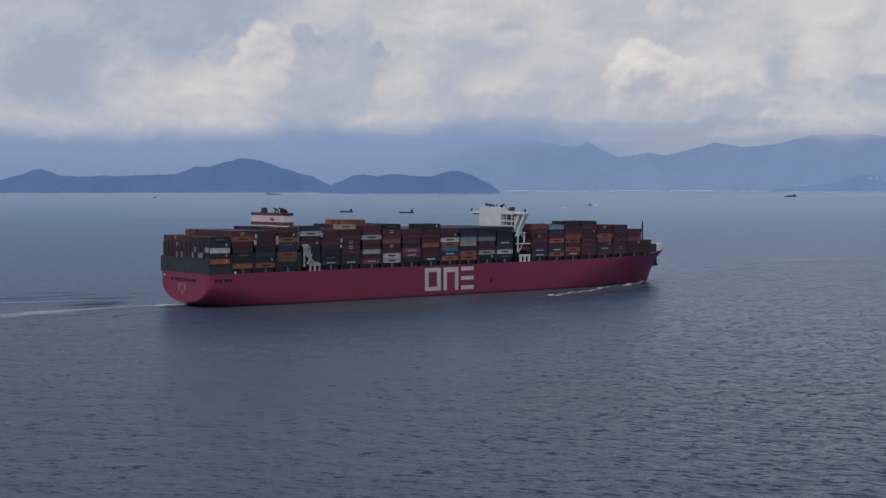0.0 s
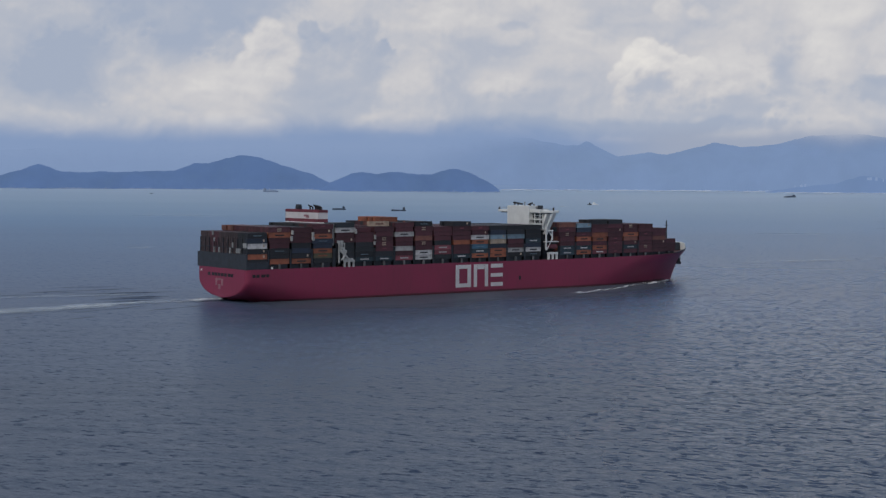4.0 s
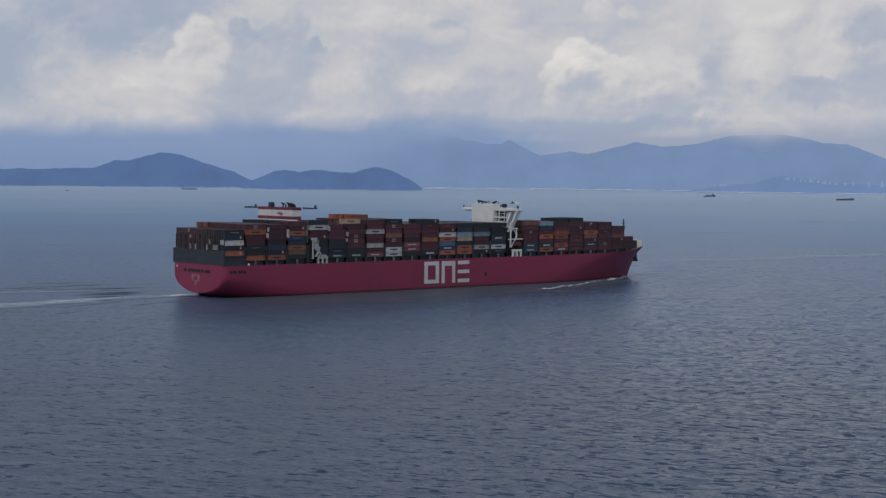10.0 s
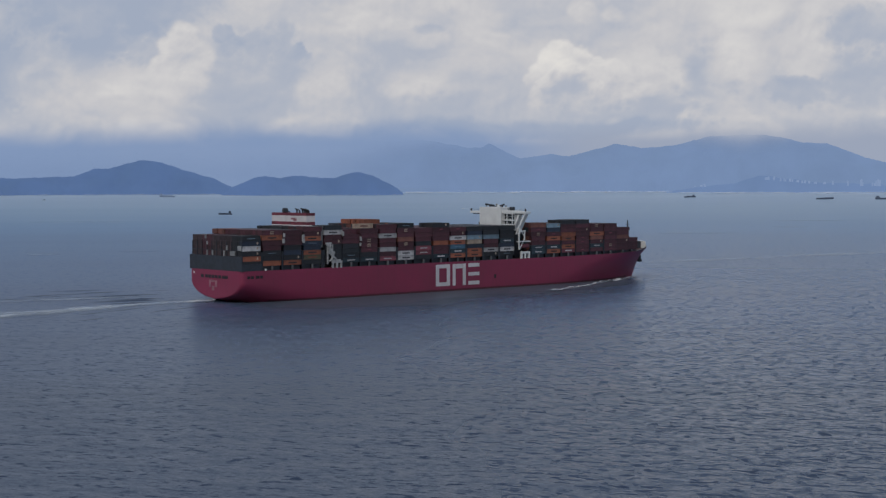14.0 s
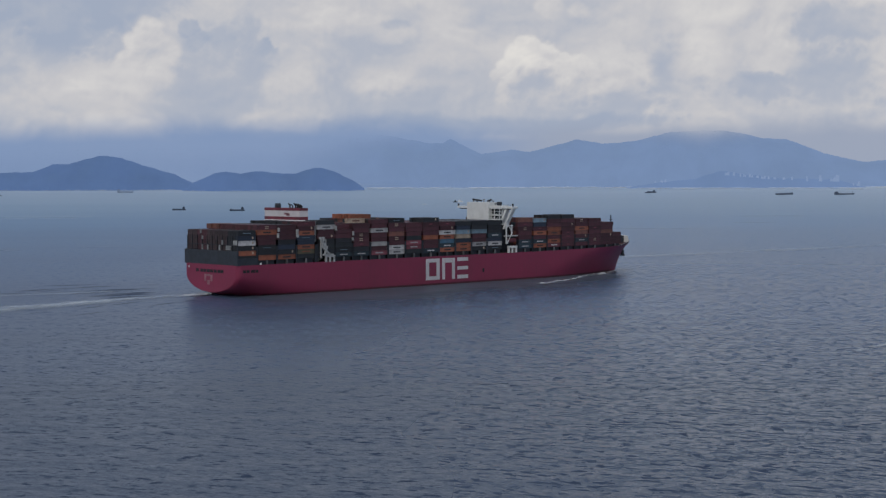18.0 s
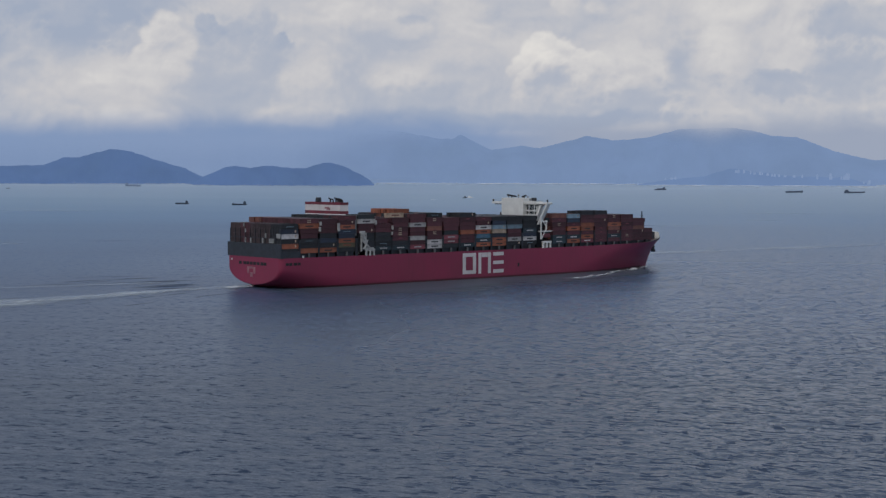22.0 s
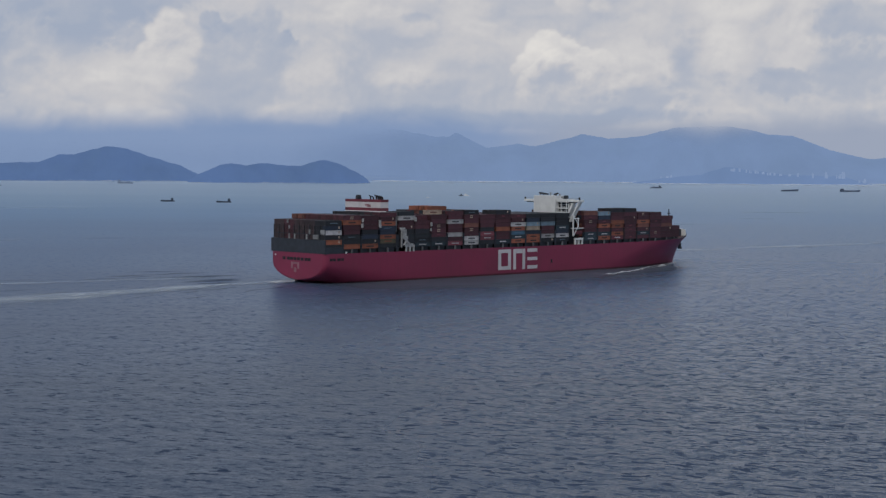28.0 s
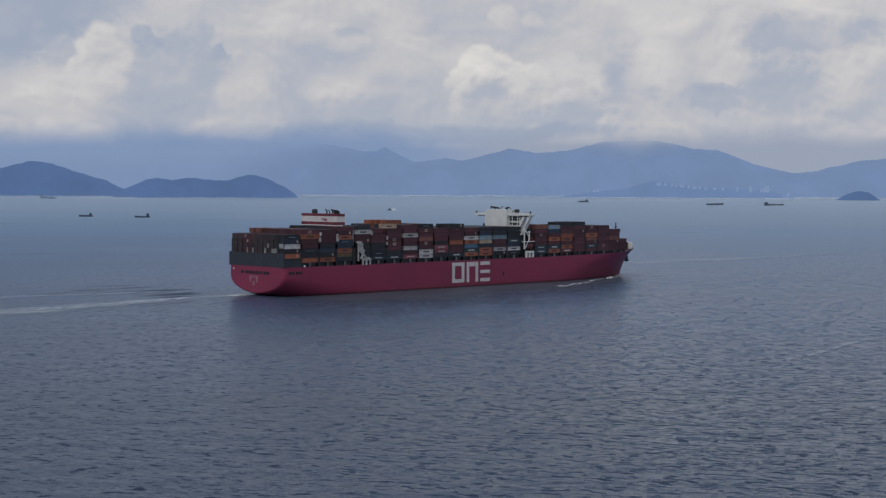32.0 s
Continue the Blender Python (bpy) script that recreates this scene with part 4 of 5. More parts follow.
def build_bridge(ship):
    part("accommodation", boxes((33.0, 42.5, -7.9, 13.1, 18.1, 51.1, 0.15)), WHITE, ship, "white accommodation block")
    part("accommodation_wing", boxes((36.2, 42.5, -17.7, -7.9, 36.0, 47.0)), WHITE, ship)
    # dark block added in place of the white house, to darken the gap between stacks
    part("deckhouse", boxes((36.2, 42.4, -17.6, -7.9, 18.1, 36.0)), DARK_STEEL, ship, "dark block filling the gap under the bridge")
    for z in (37.4, 40.3, 43.2):
        part("window_band", boxes((36.1, 36.24, -17.0, -8.2, z, z + 1.8)), GLASS, ship)
        part("deck_ledge", boxes((33.6, 36.2, -17.9, -7.9, z - 0.75, z - 0.3)), WHITE, ship)
        part("deck_rail", rods(*[((33.7, y, z - 0.3), (33.7, y, z + 0.75), 0.06, None, 5) for y in np.linspace(-17.8, -8.3, 6)], ((33.7, -17.8, z + 0.72), (33.7, -8.3, z + 0.72), 0.06, None, 5)), WHITE, ship)
    for y in (-17.6, -12.6):
        part("ledge_post", boxes((33.7, 34.1, y - 0.2, y + 0.2, 36.5, 46.7)), WHITE, ship)
    # dark band for the underside of the wing slab
    part("window_band", boxes((35.9, 36.24, -17.2, -8.2, 45.3, 46.6)), GLASS, ship)
    part("wheelhouse", boxes((34.0, 41.5, -17.7, -7.9, 46.9, 49.0, 0.12)), WHITE, ship)
    for y0, y1 in ((-28.4, -17.6), (13.0, 24.6)):
        part("bridge_wing", boxes((35.0, 40.0, y0, y1, 47.0, 48.5, 0.15)), WHITE, ship, "white bridge wing deck over the ship's side")
        ys = np.linspace(y0 + 0.2, y1 - 0.2, 7)
        part("wing_rail", rods(*[((35.2, y, 48.5), (35.2, y, 49.6), 0.07, None, 5) for y in ys], ((35.2, ys[0], 49.55), (35.2, ys[-1], 49.55), 0.07, None, 5)), GREY, ship)
    # shade under both wing decks, put in as dark slabs
    part("wing_underside", boxes((35.6, 39.4, -25.5, -17.9, 46.5, 47.02)), DARK_STEEL, ship)
    part("wing_underside", boxes((35.6, 39.4, 15.0, 22.0, 46.4, 47.02)), DARK_STEEL, ship)
    part("wing_post", boxes((35.6, 36.4, 14.6, 15.6, 36.0, 46.5), (35.6, 36.4, 13.0, 15.6, 42.6, 43.4)), WHITE, ship)
    # two raking struts carry the wing out to the ship's side
    for y0, z0, y1, z1, w in ((-28.0, 47.1, -19.6, 33.5, 1.5), (-22.6, 47.1, -18.0, 38.5, 1.7)):
        bm = bmesh.new()
        pts = [(y0, z0), (y0 + w, z0), (y1 + w, z1), (y1, z1)]
        a = [bm.verts.new((35.8, y, z)) for y, z in pts]
        b = [bm.verts.new((38.6, y, z)) for y, z in pts]
        bm.faces.new(a), bm.faces.new(b[::-1])
        for i in range(4):
            bm.faces.new((a[i], a[(i + 1) % 4], b[(i + 1) % 4], b[i]))
        bmesh.ops.recalc_face_normals(bm, faces=bm.faces)
        part("wing_strut", bm, WHITE, ship)
    # mast, radars and domes on the monkey island
    part("radar_mast", rods(((37, 0.6, 51.1), (37, 0.6, 53.4), 0.4, 0.25), ((37, -0.6, 52.8), (37, 1.8, 52.8), 0.2)), GREY, ship)
    for y, z, w, lean in ((7.0, 52.5, 8.4, 0.9), (-4.9, 52.3, 3.6, -0.9)):
        bm = rods(((36.9, y, 51.0), (36.9, y, z - 0.2), 0.5, 0.4))
        rod(bm, (36.9, y - w / 2, z - lean * 0.5), (36.9, y + w / 2, z + lean * 0.5), 0.6)
        part("radar_scanner", bm, BLACK, ship)
    part("funnel_vent", boxes((36.0, 38.5, -15.4, -12.4, 49.0, 51.4, 0.3)), DARK_STEEL, ship)
    for x, y, z, r in ((38, -9.6, 49.0, 0.8), (38, -7.2, 51.0, 0.6), (38, 11.5, 51.1, 0.6)):
        bm = bmesh.new()
        bmesh.ops.create_uvsphere(bm, u_segments=12, v_segments=8, radius=r, matrix=Matrix.Translation((x, y, z + r * 1.4)))
        rod(bm, (x, y, z - 0.1), (x, y, z + r), 0.3)
        part("antenna_dome", bm, GREY, ship)
    part("signal_lamp", boxes((35.5, 36.3, 23.7, 24.5, 48.5, 50.0)), BLACK, ship)
    part("signal_lamp", boxes((35.5, 36.3, -28.2, -27.4, 48.5, 50.3)), BLACK, ship)
    # ladders and portal down the ship's side under the wing
    part("ladder_tower", boxes((31.0, 31.7, -26.8, -26.0, 24.0, 40.0), (36.0, 36.6, -26.8, -26.0, 30.0, 36.5), (31.0, 37.0, -26.9, -25.9, 35.6, 36.2)), WHITE, ship)
    bm = rods(((32, -26.2, 24.0), (37, -26.2, 31.5), 0.32), ((37, -26.2, 31.5), (32, -26.2, 38.0), 0.32))
    part("stair_flight", bm, WHITE, ship)
    part("platform", boxes((30.8, 41.5, -26.9, -24.5, 28.9, 29.5)), WHITE, ship)
    part("lifeboat", boxes((33.0, 41.0, -26.6, -23.6, 24.8, 27.6, 0.8)), PAINT["p"], ship, "faded red enclosed lifeboat")
    part("portal", boxes((33.0, 41.0, -26.9, -25.5, 21.4, 22.7), (33.2, 34.2, -26.9, -25.5, 18.1, 21.4), (36.4, 37.4, -26.9, -25.5, 18.1, 21.4), (39.8, 40.8, -26.9, -25.5, 18.1, 21.4)), WHITE, ship, "white steel portal")


def build_bow(ship):
    part("foremast", rods(((164.1, 0, 19.5), (164.1, 0, 40.3), 0.75, 0.4), ((164.1, -1.6, 37), (164.1, 1.6, 37), 0.2)), DARK_STEEL, ship, "dark steel foremast")
    # raised bulwark round the bow, pale inside
    for name, inset, lo, mat, lab in (("bulwark", 0.0, 0.0, RIM, "weathered grey-red bow bulwark"), ("bulwark_lining", 0.45, 0.05, WHITE, "white lining of the bow bulwark")):
        verts, faces = [], []
        xs = [146, 150, 155, 160, 165, 169, 172, 175, 177.5, 179.5, 181, 181.8]
        pts = [(x, -1) for x in xs] + [(x, 1) for x in xs[::-1]]
        for x, s in pts:
            h = 1.1 * min(1, max(0.05, (x - 146) / 14))
            b = max(0.0, half_breadth(x, deck_height(x)) - inset)
            verts += [(x - inset, s * b, deck_height(x) - 0.4 + lo), (x - inset + 0.3, s * (b + 0.25), deck_height(x) + h - lo)]
        for i in range(len(pts) - 1):
            faces.append((2 * i, 2 * i + 2, 2 * i + 3, 2 * i + 1))
        hang(name, mesh_of(name, verts, faces, mat, True), ship, lab)
    verts, faces = [], []
    xs = [171.0, 173.5, 175.5, 177.5, 179.3, 180.8, 182.0]
    for x in xs:
        f = (x - 171.0) / 11
        b = half_breadth(min(x, 181.4), deck_height(x)) + 0.2
        low, top = deck_height(x) - 0.3 - 1.6 * f, deck_height(x) + 4.6 * (1 - f ** 2.5) + 0.6
        verts += [(x, -b, low), (x, -b * 0.92, top - 0.7), (x, -b * 0.45, top), (x, b * 0.45, top), (x, b * 0.92, top - 0.7), (x, b, low)]
    for i in range(len(xs) - 1):
        faces += [(6 * i + j, 6 * i + 6 + j, 6 * i + 7 + j, 6 * i + j + 1) for j in range(5)]
    faces.append((5, 4, 3, 2, 1, 0))
    hang("bow_shield", mesh_of("bow_shield", verts, faces, WHITE), ship, "white spray shield over the stem")
    part("breakwater", boxes((153.5, 154.5, -15, 15, 18.8, 23.0)), DARK_STEEL, ship)
    part("forward_house", boxes((166.5, 171.5, -6.5, 6.5, 19.4, 25.4, 0.4)), DARK_STEEL, ship, "dark steel house behind the spray shield")
    part("windlass", boxes((166, 170, -7, -3, 19.4, 21.6, 0.4), (166, 170, 3, 7, 19.4, 21.6, 0.4)), DARK_STEEL, ship)
    b = half_breadth(172.5, 14)
    part("anchor", boxes((171.0, 173.6, -b - 1.2, -b + 0.4, 11.2, 15.2, 0.4), (170.0, 174.6, -b - 1.0, -b - 0.2, 10.4, 12.0, 0.3)), BLACK, ship, "black stockless anchor")


# ---- other craft ----


def craft(label, category, length, loaded, house_at, tone, mast=True, name="cargo_vessel", tall=0.07):
    """A small coaster or barge, its axis along x."""
    ob = new(name)
    tagged(ob, label, category)
    h, b = length * (0.068 if tall > 0.08 else 0.045), length * 0.09
    bm = bmesh.new()
    outline = [(-0.5, 1), (-0.46, 1), (0.36, 1), (0.46, 0.6), (0.5, 0.06)]
    rings = []
    for z, spread in ((-0.5, 0.9), (h * 0.5, 1.0), (h, 1.03)):
        ring = [bm.verts.new((x * length * (1 if z < h else 1.01), -w * b * spread, z + (h * 0.8 if x > 0.4 and z >= h else h * 0.25 if x < -0.4 and z >= h else 0))) for x, w in outline]
        ring += [bm.verts.new((x * length * (1 if z < h else 1.01), w * b * spread, z + (h * 0.8 if x > 0.4 and z >= h else h * 0.25 if x < -0.4 and z >= h else 0))) for x, w in outline[::-1]]
        rings.append(ring)
    for lo, hi in zip(rings, rings[1:]):
        for i in range(len(lo)):
            j = (i + 1) % len(lo)
            bm.faces.new((lo[i], lo[j], hi[j], hi[i]))
    bm.faces.new(rings[-1])
    part("hull", bm, tone, ob)
    part("hold_cover", boxes((-0.28 * length, 0.36 * length, -b * 0.7, b * 0.7, h - 0.2, h + loaded)), tone if tone is not BLACK else DARK_STEEL, ob)
    if house_at is not None:
        x = house_at * length
        part("deckhouse", boxes((x - 0.085 * length, x + 0.085 * length, -b * 0.8, b * 0.8, h - 0.2, h + length * tall)), tone, ob)
        part("wheelhouse", boxes((x - 0.055 * length, x + 0.055 * length, -b * 0.6, b * 0.6, h + length * tall, h + length * (tall + 0.05))), tone, ob)
    if mast:
        part("mast", rods(((0.4 * length, 0, h), (0.4 * length, 0, h + length * 0.12), 0.25)), DARK_STEEL, ob)
    return ob


# ---- build ----
sea = build_sea()
sky = build_sky()

# the haze over the far land is put into these materials as a glow
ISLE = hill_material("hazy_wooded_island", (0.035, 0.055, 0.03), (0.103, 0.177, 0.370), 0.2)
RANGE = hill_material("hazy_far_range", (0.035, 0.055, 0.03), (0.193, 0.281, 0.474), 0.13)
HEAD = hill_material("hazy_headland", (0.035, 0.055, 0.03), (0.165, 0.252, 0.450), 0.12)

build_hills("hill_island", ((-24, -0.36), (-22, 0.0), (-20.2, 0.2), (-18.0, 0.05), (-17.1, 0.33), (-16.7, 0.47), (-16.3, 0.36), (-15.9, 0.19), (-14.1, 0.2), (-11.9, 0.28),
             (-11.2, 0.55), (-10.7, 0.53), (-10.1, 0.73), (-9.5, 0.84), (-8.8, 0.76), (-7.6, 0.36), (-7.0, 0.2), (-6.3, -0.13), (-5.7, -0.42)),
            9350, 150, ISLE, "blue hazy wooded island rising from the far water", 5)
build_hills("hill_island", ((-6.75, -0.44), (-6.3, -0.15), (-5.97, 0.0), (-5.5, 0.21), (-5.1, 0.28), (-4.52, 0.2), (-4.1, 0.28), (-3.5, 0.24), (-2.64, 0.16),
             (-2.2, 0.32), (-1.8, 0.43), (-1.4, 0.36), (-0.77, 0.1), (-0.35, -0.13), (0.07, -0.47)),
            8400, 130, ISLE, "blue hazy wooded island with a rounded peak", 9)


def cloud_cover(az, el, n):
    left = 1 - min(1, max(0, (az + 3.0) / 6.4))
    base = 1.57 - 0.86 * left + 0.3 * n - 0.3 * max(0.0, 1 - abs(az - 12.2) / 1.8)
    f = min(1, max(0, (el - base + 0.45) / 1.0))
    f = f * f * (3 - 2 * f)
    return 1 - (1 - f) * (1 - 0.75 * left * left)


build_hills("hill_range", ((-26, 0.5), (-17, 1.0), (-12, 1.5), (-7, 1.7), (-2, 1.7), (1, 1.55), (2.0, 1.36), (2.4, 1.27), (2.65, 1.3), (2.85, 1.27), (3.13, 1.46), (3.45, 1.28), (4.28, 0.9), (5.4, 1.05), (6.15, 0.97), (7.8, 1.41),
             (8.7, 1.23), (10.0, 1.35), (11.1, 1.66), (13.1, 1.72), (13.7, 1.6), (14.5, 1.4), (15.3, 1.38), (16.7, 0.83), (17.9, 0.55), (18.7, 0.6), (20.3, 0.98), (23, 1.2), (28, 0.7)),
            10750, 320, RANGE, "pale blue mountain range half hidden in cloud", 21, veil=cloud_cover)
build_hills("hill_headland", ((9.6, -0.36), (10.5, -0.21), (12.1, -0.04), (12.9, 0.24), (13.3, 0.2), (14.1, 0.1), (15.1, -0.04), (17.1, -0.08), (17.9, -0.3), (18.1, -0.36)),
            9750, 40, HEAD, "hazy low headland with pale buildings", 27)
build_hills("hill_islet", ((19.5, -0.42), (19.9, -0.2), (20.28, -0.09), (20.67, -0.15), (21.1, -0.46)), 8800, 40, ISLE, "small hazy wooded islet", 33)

# the town's haze is a painted glow too
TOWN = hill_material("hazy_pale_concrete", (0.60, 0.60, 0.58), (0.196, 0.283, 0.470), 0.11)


def far_building(azimuth, low, high, wide):
    """A pale block of the far town: azimuth, elevations of foot and roof, and width, all in degrees."""
    d = 4560.0
    bm = boxes((-wide / 2 * d * 0.01745, wide / 2 * d * 0.01745, -5, 5, d * math.tan(radians(low)) + EYE, d * math.tan(radians(high)) + EYE))
    w = wide / 4 * d * 0.01745
    ob = new("apartment_building")
    part("wall", bm, TOWN, ob)
    z = d * math.tan(radians(high)) + EYE
    part("roof_house", boxes((-w, w, -3, 3, z - 0.1, z + 1.2)), TOWN, ob)
    ob.matrix_basis = pose(d * math.sin(radians(azimuth)), d * math.cos(radians(azimuth)), 0, 0, 0, -azimuth)
    return tagged(ob, "pale hazy apartment block on the far shore", "building", "far town")


# clusters of the town: azimuths of its ends, height of the ground there, tallest roof, number of blocks
town = random.Random(61)
for az0, az1, ground0, ground1, tall, count in ((13.0, 13.5, 0.13, 0.10, 0.11, 5), (13.55, 14.3, 0.08, 0.02, 0.09, 6), (14.4, 15.7, -0.01, -0.07, 0.07, 9), (15.9, 17.2, -0.10, -0.12, 0.20, 10),
                                                (17.6, 18.1, -0.27, -0.30, 0.12, 3), (10.6, 11.1, -0.15, -0.12, 0.06, 3), (9.6, 9.8, -0.32, -0.32, 0.05, 1), (19.0, 19.2, -0.32, -0.32, 0.1, 1)):
    for i in range(count):
        f = town.random()
        low = ground0 + (ground1 - ground0) * f
        far_building(az0 + (az1 - az0) * f, low - 0.04, low + tall * town.uniform(0.25, 1.0) ** 1.3, town.uniform(0.03, 0.10))

# glitter and haze on the far water, painted as pale bands
SHORE_GLEAM = foam_material("shore_gleam", 0.30, 60, (1, 1, 1), 0.6, (0.86, 0.90, 0.94))
THIN_GLEAM = foam_material("thin_gleam", 0.30, 60, (1, 1, 1), 0.5, (0.86, 0.90, 0.94))


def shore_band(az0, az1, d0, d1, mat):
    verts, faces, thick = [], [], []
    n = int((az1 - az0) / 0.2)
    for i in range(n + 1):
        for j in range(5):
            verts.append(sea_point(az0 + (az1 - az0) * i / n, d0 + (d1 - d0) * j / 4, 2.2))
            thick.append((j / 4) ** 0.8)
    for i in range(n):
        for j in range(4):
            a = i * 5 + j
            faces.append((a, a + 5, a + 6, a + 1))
    me = mesh_of("pale_streak", verts, faces, mat, True)
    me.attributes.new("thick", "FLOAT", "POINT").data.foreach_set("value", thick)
    return tagged(new("pale_streak", me), "bright gleam of far water painted as a pale line along the shore", "surf")


shore_band(0.05, 10.0, 7700, 10950, SHORE_GLEAM)
shore_band(10.0, 18.0, 7400, 9850, SHORE_GLEAM)
shore_band(18.0, 23.0, 7700, 10950, SHORE_GLEAM)
shore_band(-22, -6.9, 8600, 9430, THIN_GLEAM)
shore_band(-6.6, 0.0, 7900, 8450, THIN_GLEAM)

ship = build_ship()

FOAM = foam_material("wake_foam", 0.27, 9, (0.16, 1, 1), 0.56)
WAKE_SHEEN = foam_material("wake_slick", 0.30, 22, (0.2, 1, 1), 0.20)
SLICK = foam_material("slick_foam", 0.26, 34, (0.45, 1, 1), 0.42)
BOW_FOAM = foam_material("bow_foam", 0.24, 10, (0.45, 1, 1), 0.9, (0.80, 0.83, 0.85))
LINE_FOAM = foam_material("line_foam", 0.22, 7, (1, 1, 1), 0.5)
wake = strip("wake", [(-180, 14), (-225, 10), (-300, -6), (-390, -22), (-520, -46), (-760, -90)], [12, 26, 46, 64, 82, 104], FOAM, 0.40, 24, 12, 0.5, 2.2, 5.0)
tagged(wake, "pale foaming wake trailing behind the container ship", "wake")
inner_wake = strip("wake", [(-178, 12), (-225, 8), (-310, -6), (-430, -28), (-600, -60)], [18, 44, 70, 90, 110], WAKE_SHEEN, 0.34, 24, 12, 0.3)
tagged(inner_wake, "broad pale smoothed water in the middle of the wake", "wake")
far_wake = strip("wake", [(-176, 52), (-210, 66), (-290, 84), (-400, 104), (-560, 132), (-800, 176)], [8, 16, 24, 34, 46, 60], SLICK, 0.36, 24, 12, 0.3)
tagged(far_wake, "faint outer streak of the container ship's wake", "wake")


def build_lee_water():
    """The smooth sheet in the ship's lee, drawn out from its starboard side and skewed towards the camera to fit the
    view.
    """
    verts, faces, thick = [], [], []
    nx, ny = 60, 24
    for i in range(nx + 1):
        x = -196 + 372 * i / nx
        reach = 230 - 60 * max(0.0, (x + 60) / 236)
        for j in range(ny + 1):
            f = j / ny
            verts.append((x - 0.78 * reach * f, 4 - half_breadth(min(max(x, -180), 172), 1.0) - reach * f, 0.30))
            ends = min(1, (x + 196) / (60 + 70 * f), (176 - x) / (30 + 70 * f))
            thick.append(max(0.0, ends) * (1 - f) ** 2.2)
    for i in range(nx):
        for j in range(ny):
            a = i * (ny + 1) + j
            faces.append((a, a + 1, a + ny + 2, a + ny + 1))
    me = mesh_of("calm_water", verts, faces, calm_material(), True)
    me.attributes.new("thick", "FLOAT", "POINT").data.foreach_set("value", thick)
    return tagged(new("calm_water", me), "smooth dark water in the lee of the container ship", "water")


lee_water = build_lee_water()
wake_waves = []
for line, width, height in (
        ([(-186, 2), (-225, -4), (-300, -28), (-390, -50), (-560, -88)], 8, 0.18),
        ([(-196, 26), (-240, 27), (-310, 16), (-400, 4), (-560, -20)], 12, 0.30),
        ([(-150, 60), (-200, 70), (-260, 72), (-360, 66), (-560, 60)], 9, 0.17),
        ([(-130, 92), (-180, 112), (-240, 116), (-360, 126), (-560, 150)], 15, 0.45),
        ([(-168, 44), (-215, 52), (-290, 50), (-390, 44), (-540, 34)], 11, 0.30),
        ([(-160, 76), (-205, 88), (-275, 92), (-370, 96), (-520, 104)], 13, 0.36),
        ([(-185, 84), (-230, 100), (-300, 106), (-420, 118)], 11, 0.28),
        ([(-190, 36), (-235, 40), (-300, 34), (-400, 24)], 10, 0.24),
        ([(-188, -14), (-215, -26), (-260, -44), (-330, -66), (-430, -92)], 8, 0.16),
        ([(-120, 118), (-200, 142), (-300, 160), (-480, 205)], 10, 0.18)):
    w = ridge("wake_wave", line, width, height)
    tagged(w, "low smooth wave spreading from the ship's stern", "wake", "waves of the wake")
    wake_waves.append(w)
bow_wave = strip("bow_wave", [(174, -0.5), (160, -9), (146, -18), (128, -26), (105, -34), (67, -51), (33, -65), (5, -76), (-40, -94)], [3, 6, 7, 8, 8, 8, 8, 7, 6], BOW_FOAM, 0.42, 40, 8, 1.25, 5.0)
stern_wash = strip("stern_wash", [(-176, 4), (-184, 6), (-200, 9), (-222, 11)], [10, 16, 20, 24], BOW_FOAM, 0.44, 24, 8, 0.9)
tagged(stern_wash, "white churned water under the ship's stern", "wake")
tagged(bow_wave, "broken white bow wave along the ship's side", "wake")
old_wake = strip("pale_streak", [(150, 1252), (230, 1310), (345, 1385), (470, 1475), (640, 1615), (850, 1790)], [34, 42, 48, 56, 66, 80], SLICK, 0.38, 24, 16)
tagged(old_wake, "old wake lying as a pale streak on the water", "wake")
SHEEN = foam_material("calm_slick", 0.30, 70, (0.35, 1, 1), 0.26)
for az0, az1, d0, d1, width in ((13.0, 17.4, 2720, 2790, 90), (13.2, 15.6, 2360, 2340, 70), (-10.6, -8.1, 1552, 1556, 36), (-13.8, -12.0, 1515, 1522, 36), (-14.2, -8.0, 2830, 2750, 110), (8.6, 13.8, 2050, 2080, 60)):
    line = []
    for i in range(7):
        f = i / 6
        p = sea_point(az0 + (az1 - az0) * f, d0 + (d1 - d0) * f)
        line.append((p.x, p.y))
    slick = strip("pale_streak", line, [width] * 7, SHEEN, 0.36, 16, 10)
    tagged(slick, "faint pale slick drawn out on the water", "slick", "slicks on the strait")
near_streak = strip("pale_streak", [(168, 566), (203, 604), (254, 671), (330, 760)], [5, 6, 7, 6], LINE_FOAM, 0.36)
tagged(near_streak, "thin drifting line of foam on the water", "wake")

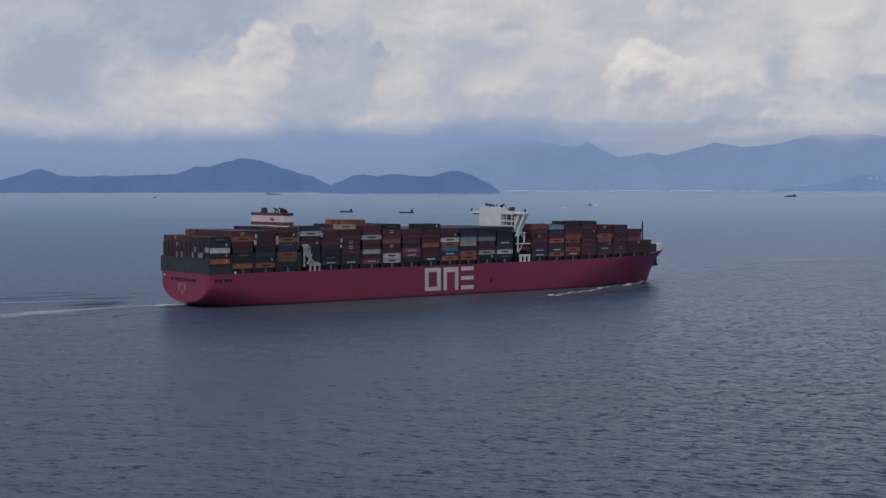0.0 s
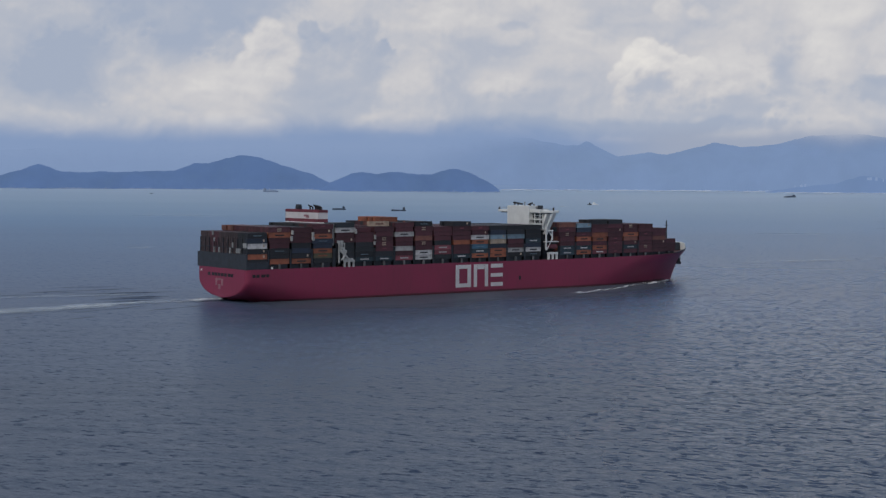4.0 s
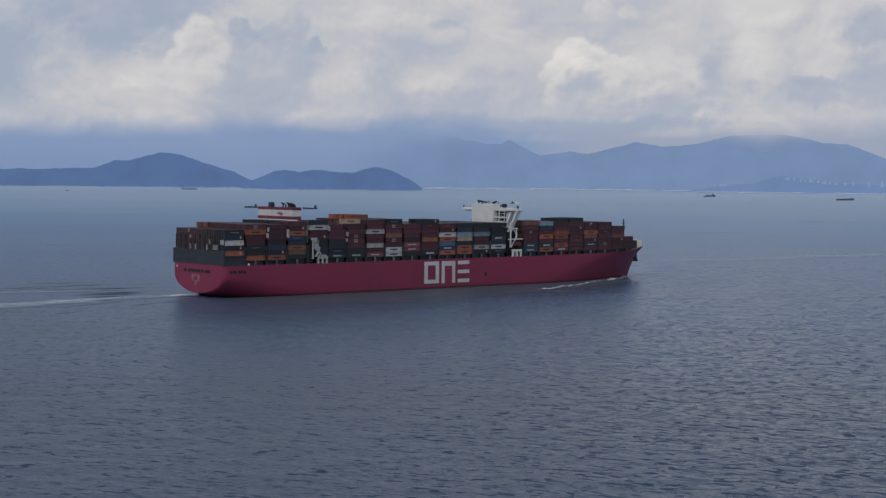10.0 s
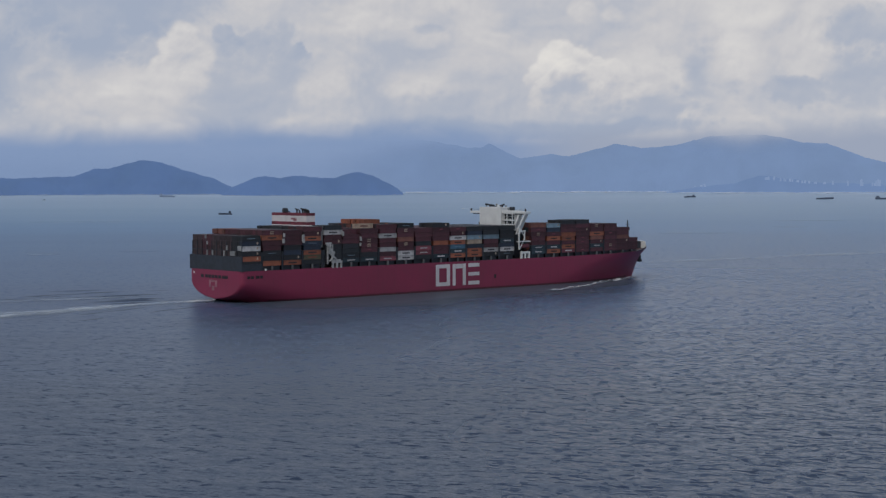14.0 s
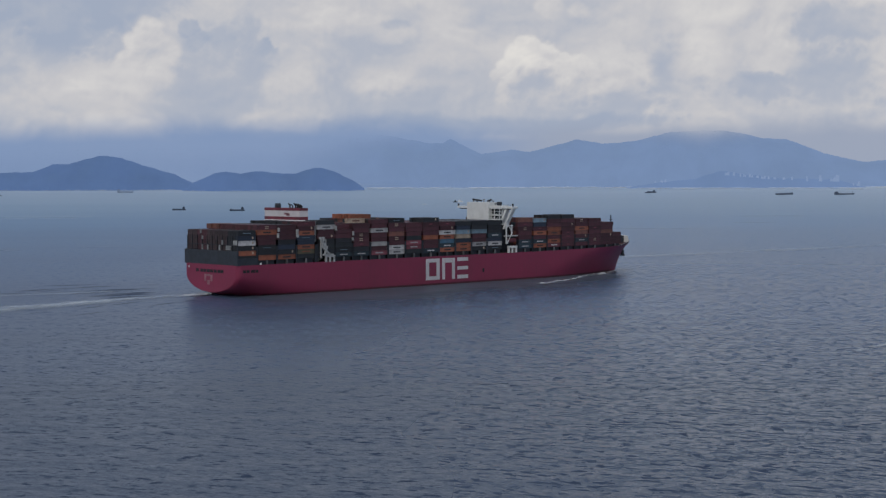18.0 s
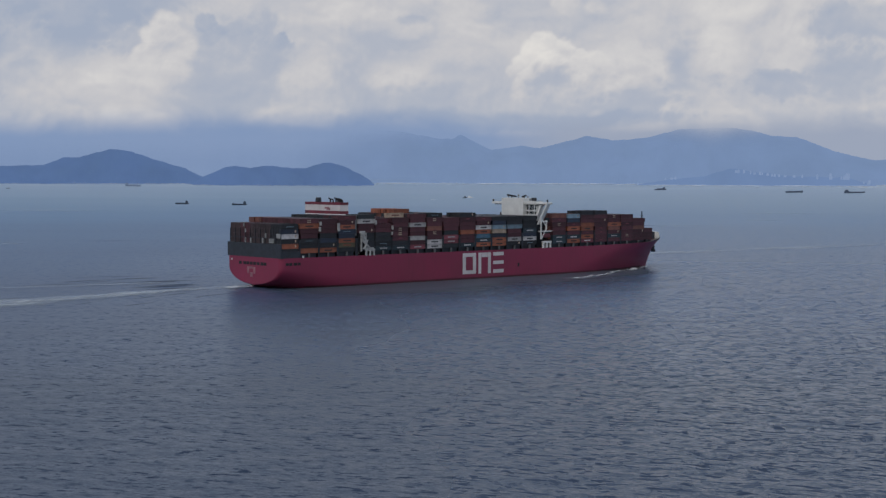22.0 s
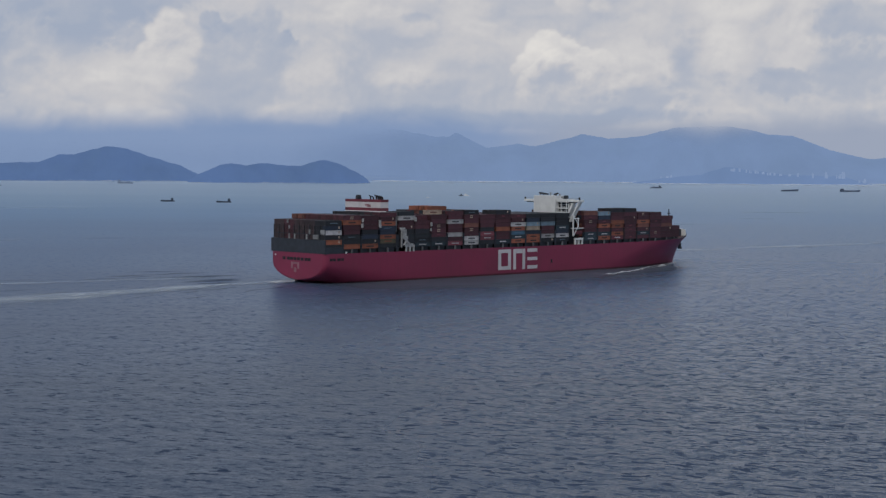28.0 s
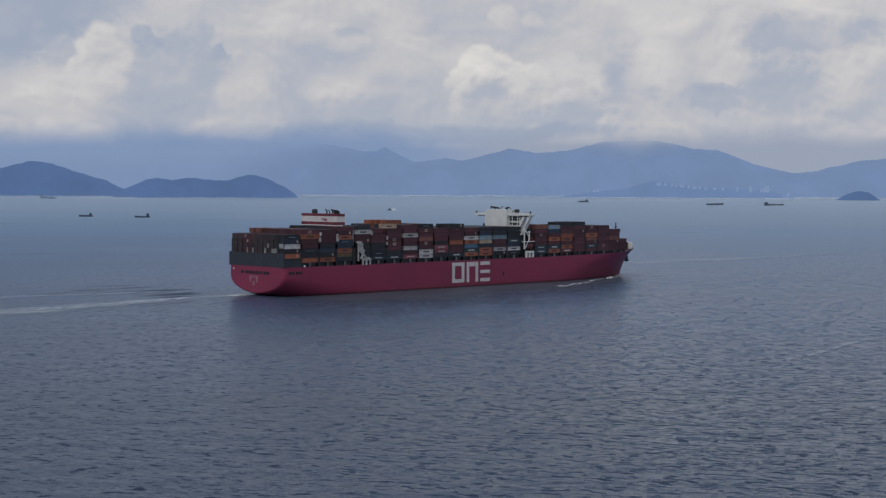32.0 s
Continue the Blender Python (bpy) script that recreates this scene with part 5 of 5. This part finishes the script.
coasters = []
for label, length, loaded, house, tone, d, path in (
        ("dark small coaster with its house aft", 31, 1.0, -0.36, NAVY_HULL, 3290, ((0, -3.48), (32, -5.64))),
        ("dark loaded coaster with a raised deckhouse", 29, 1.6, -0.34, NAVY_HULL, 3380, ((0, -5.70), (32, -7.63))),
        ("hazy grey freighter near the island", 76, 2.0, 0.40, HAZED_PALE_HULL, 7850, ((0, -8.37), (32, -8.96))),
        ("small dark motor launch far off", 16, 0.8, -0.1, HAZED_HULL, 6600, ((0, -12.65), (32, -13.35))),
        ("dark coaster lying off the far shore", 52, 2.4, 0.3, HAZED_HULL, 6900, ((0, 10.46), (32, 10.46))),
        ("long low barge at anchor", 68, 1.2, None, HAZED_HULL, 6120, ((0, 15.24), (32, 15.24))),
        ("long dark coaster at anchor", 80, 1.6, -0.42, HAZED_HULL, 6120, ((0, 17.34), (32, 17.34)))):
    k = near(d) / d
    ob = craft(label, "ship", length * k, loaded, house, tone, house is not None, tall=0.16 if length < 40 else 0.12 if length < 80 else 0.06)
    coasters.append((ob, d, path))
launch = craft("small motor launch with a white bow wave", "boat", 16, 1.0, -0.1, BLACK, False, "motor_launch", 0.22)
part("bow_spray", prism([(3, -0.3), (9, -0.3), (21, -0.3), (17, 1.6), (11, 4.6), (8.6, 6.2), (6, 3.2)], -5, 5), WHITE, launch, "white plume of spray")
coasters.append((launch, 4340, ((0, 3.29), (32, 3.36))))
runabout = craft("small white motor boat drawing a white wake", "boat", 6, 0.3, 0.05, WHITE, False, "motor_boat", 0.16)
part("bow_spray", prism([(2, -0.2), (5, -0.2), (4.2, 0.6), (3, 1.0)], -1.5, 1.5), WHITE, runabout, "white plume of spray")
part("wake_trail", prism([(-14, -0.2), (-2, -0.2), (-2, 0.5), (-7, 0.3), (-14, 0.05)], -1.5, 1.5), WHITE, runabout, "white foaming trail")
coasters.append((runabout, 4010, ((0, 2.28), (32, 2.08))))


def motions():
    """All that moves: the ship and its waters, the small craft, the drifting sea and clouds."""
    ship_rows = [(t, pose(x, y, 0, 0, 0, math.degrees(a))) for t, x, y, a in (
        (0, -30.804, 945.735, 0.6962), (8, 5.514, 976.027, 0.6942), (16, 41.892, 1006.246, 0.6922), (24, 78.332, 1036.392, 0.6902), (32, 114.832, 1066.465, 0.6881))]
    for thing in (ship, lee_water, wake, inner_wake, far_wake, bow_wave, stern_wash, *wake_waves):
        walk(thing, ship_rows)
    for ob, d, path in coasters:
        rows = []
        for t, az in path:
            p = sea_point(az, d)
            rows.append((t, pose(p.x, p.y, p.z, 0, 0, 180 if path[-1][1] < path[0][1] else 8)))
        walk(ob, rows)
    walk(sea, [(0, pose(0, 0, 0)), (16, pose(-9, -5, 0)), (32, pose(-18, -10, 0))])
    walk(sky, [(t, pose(0, 0, EYE, 0, 0, -1.65 * t / 32)) for t in (0, 16, 32)])


motions()
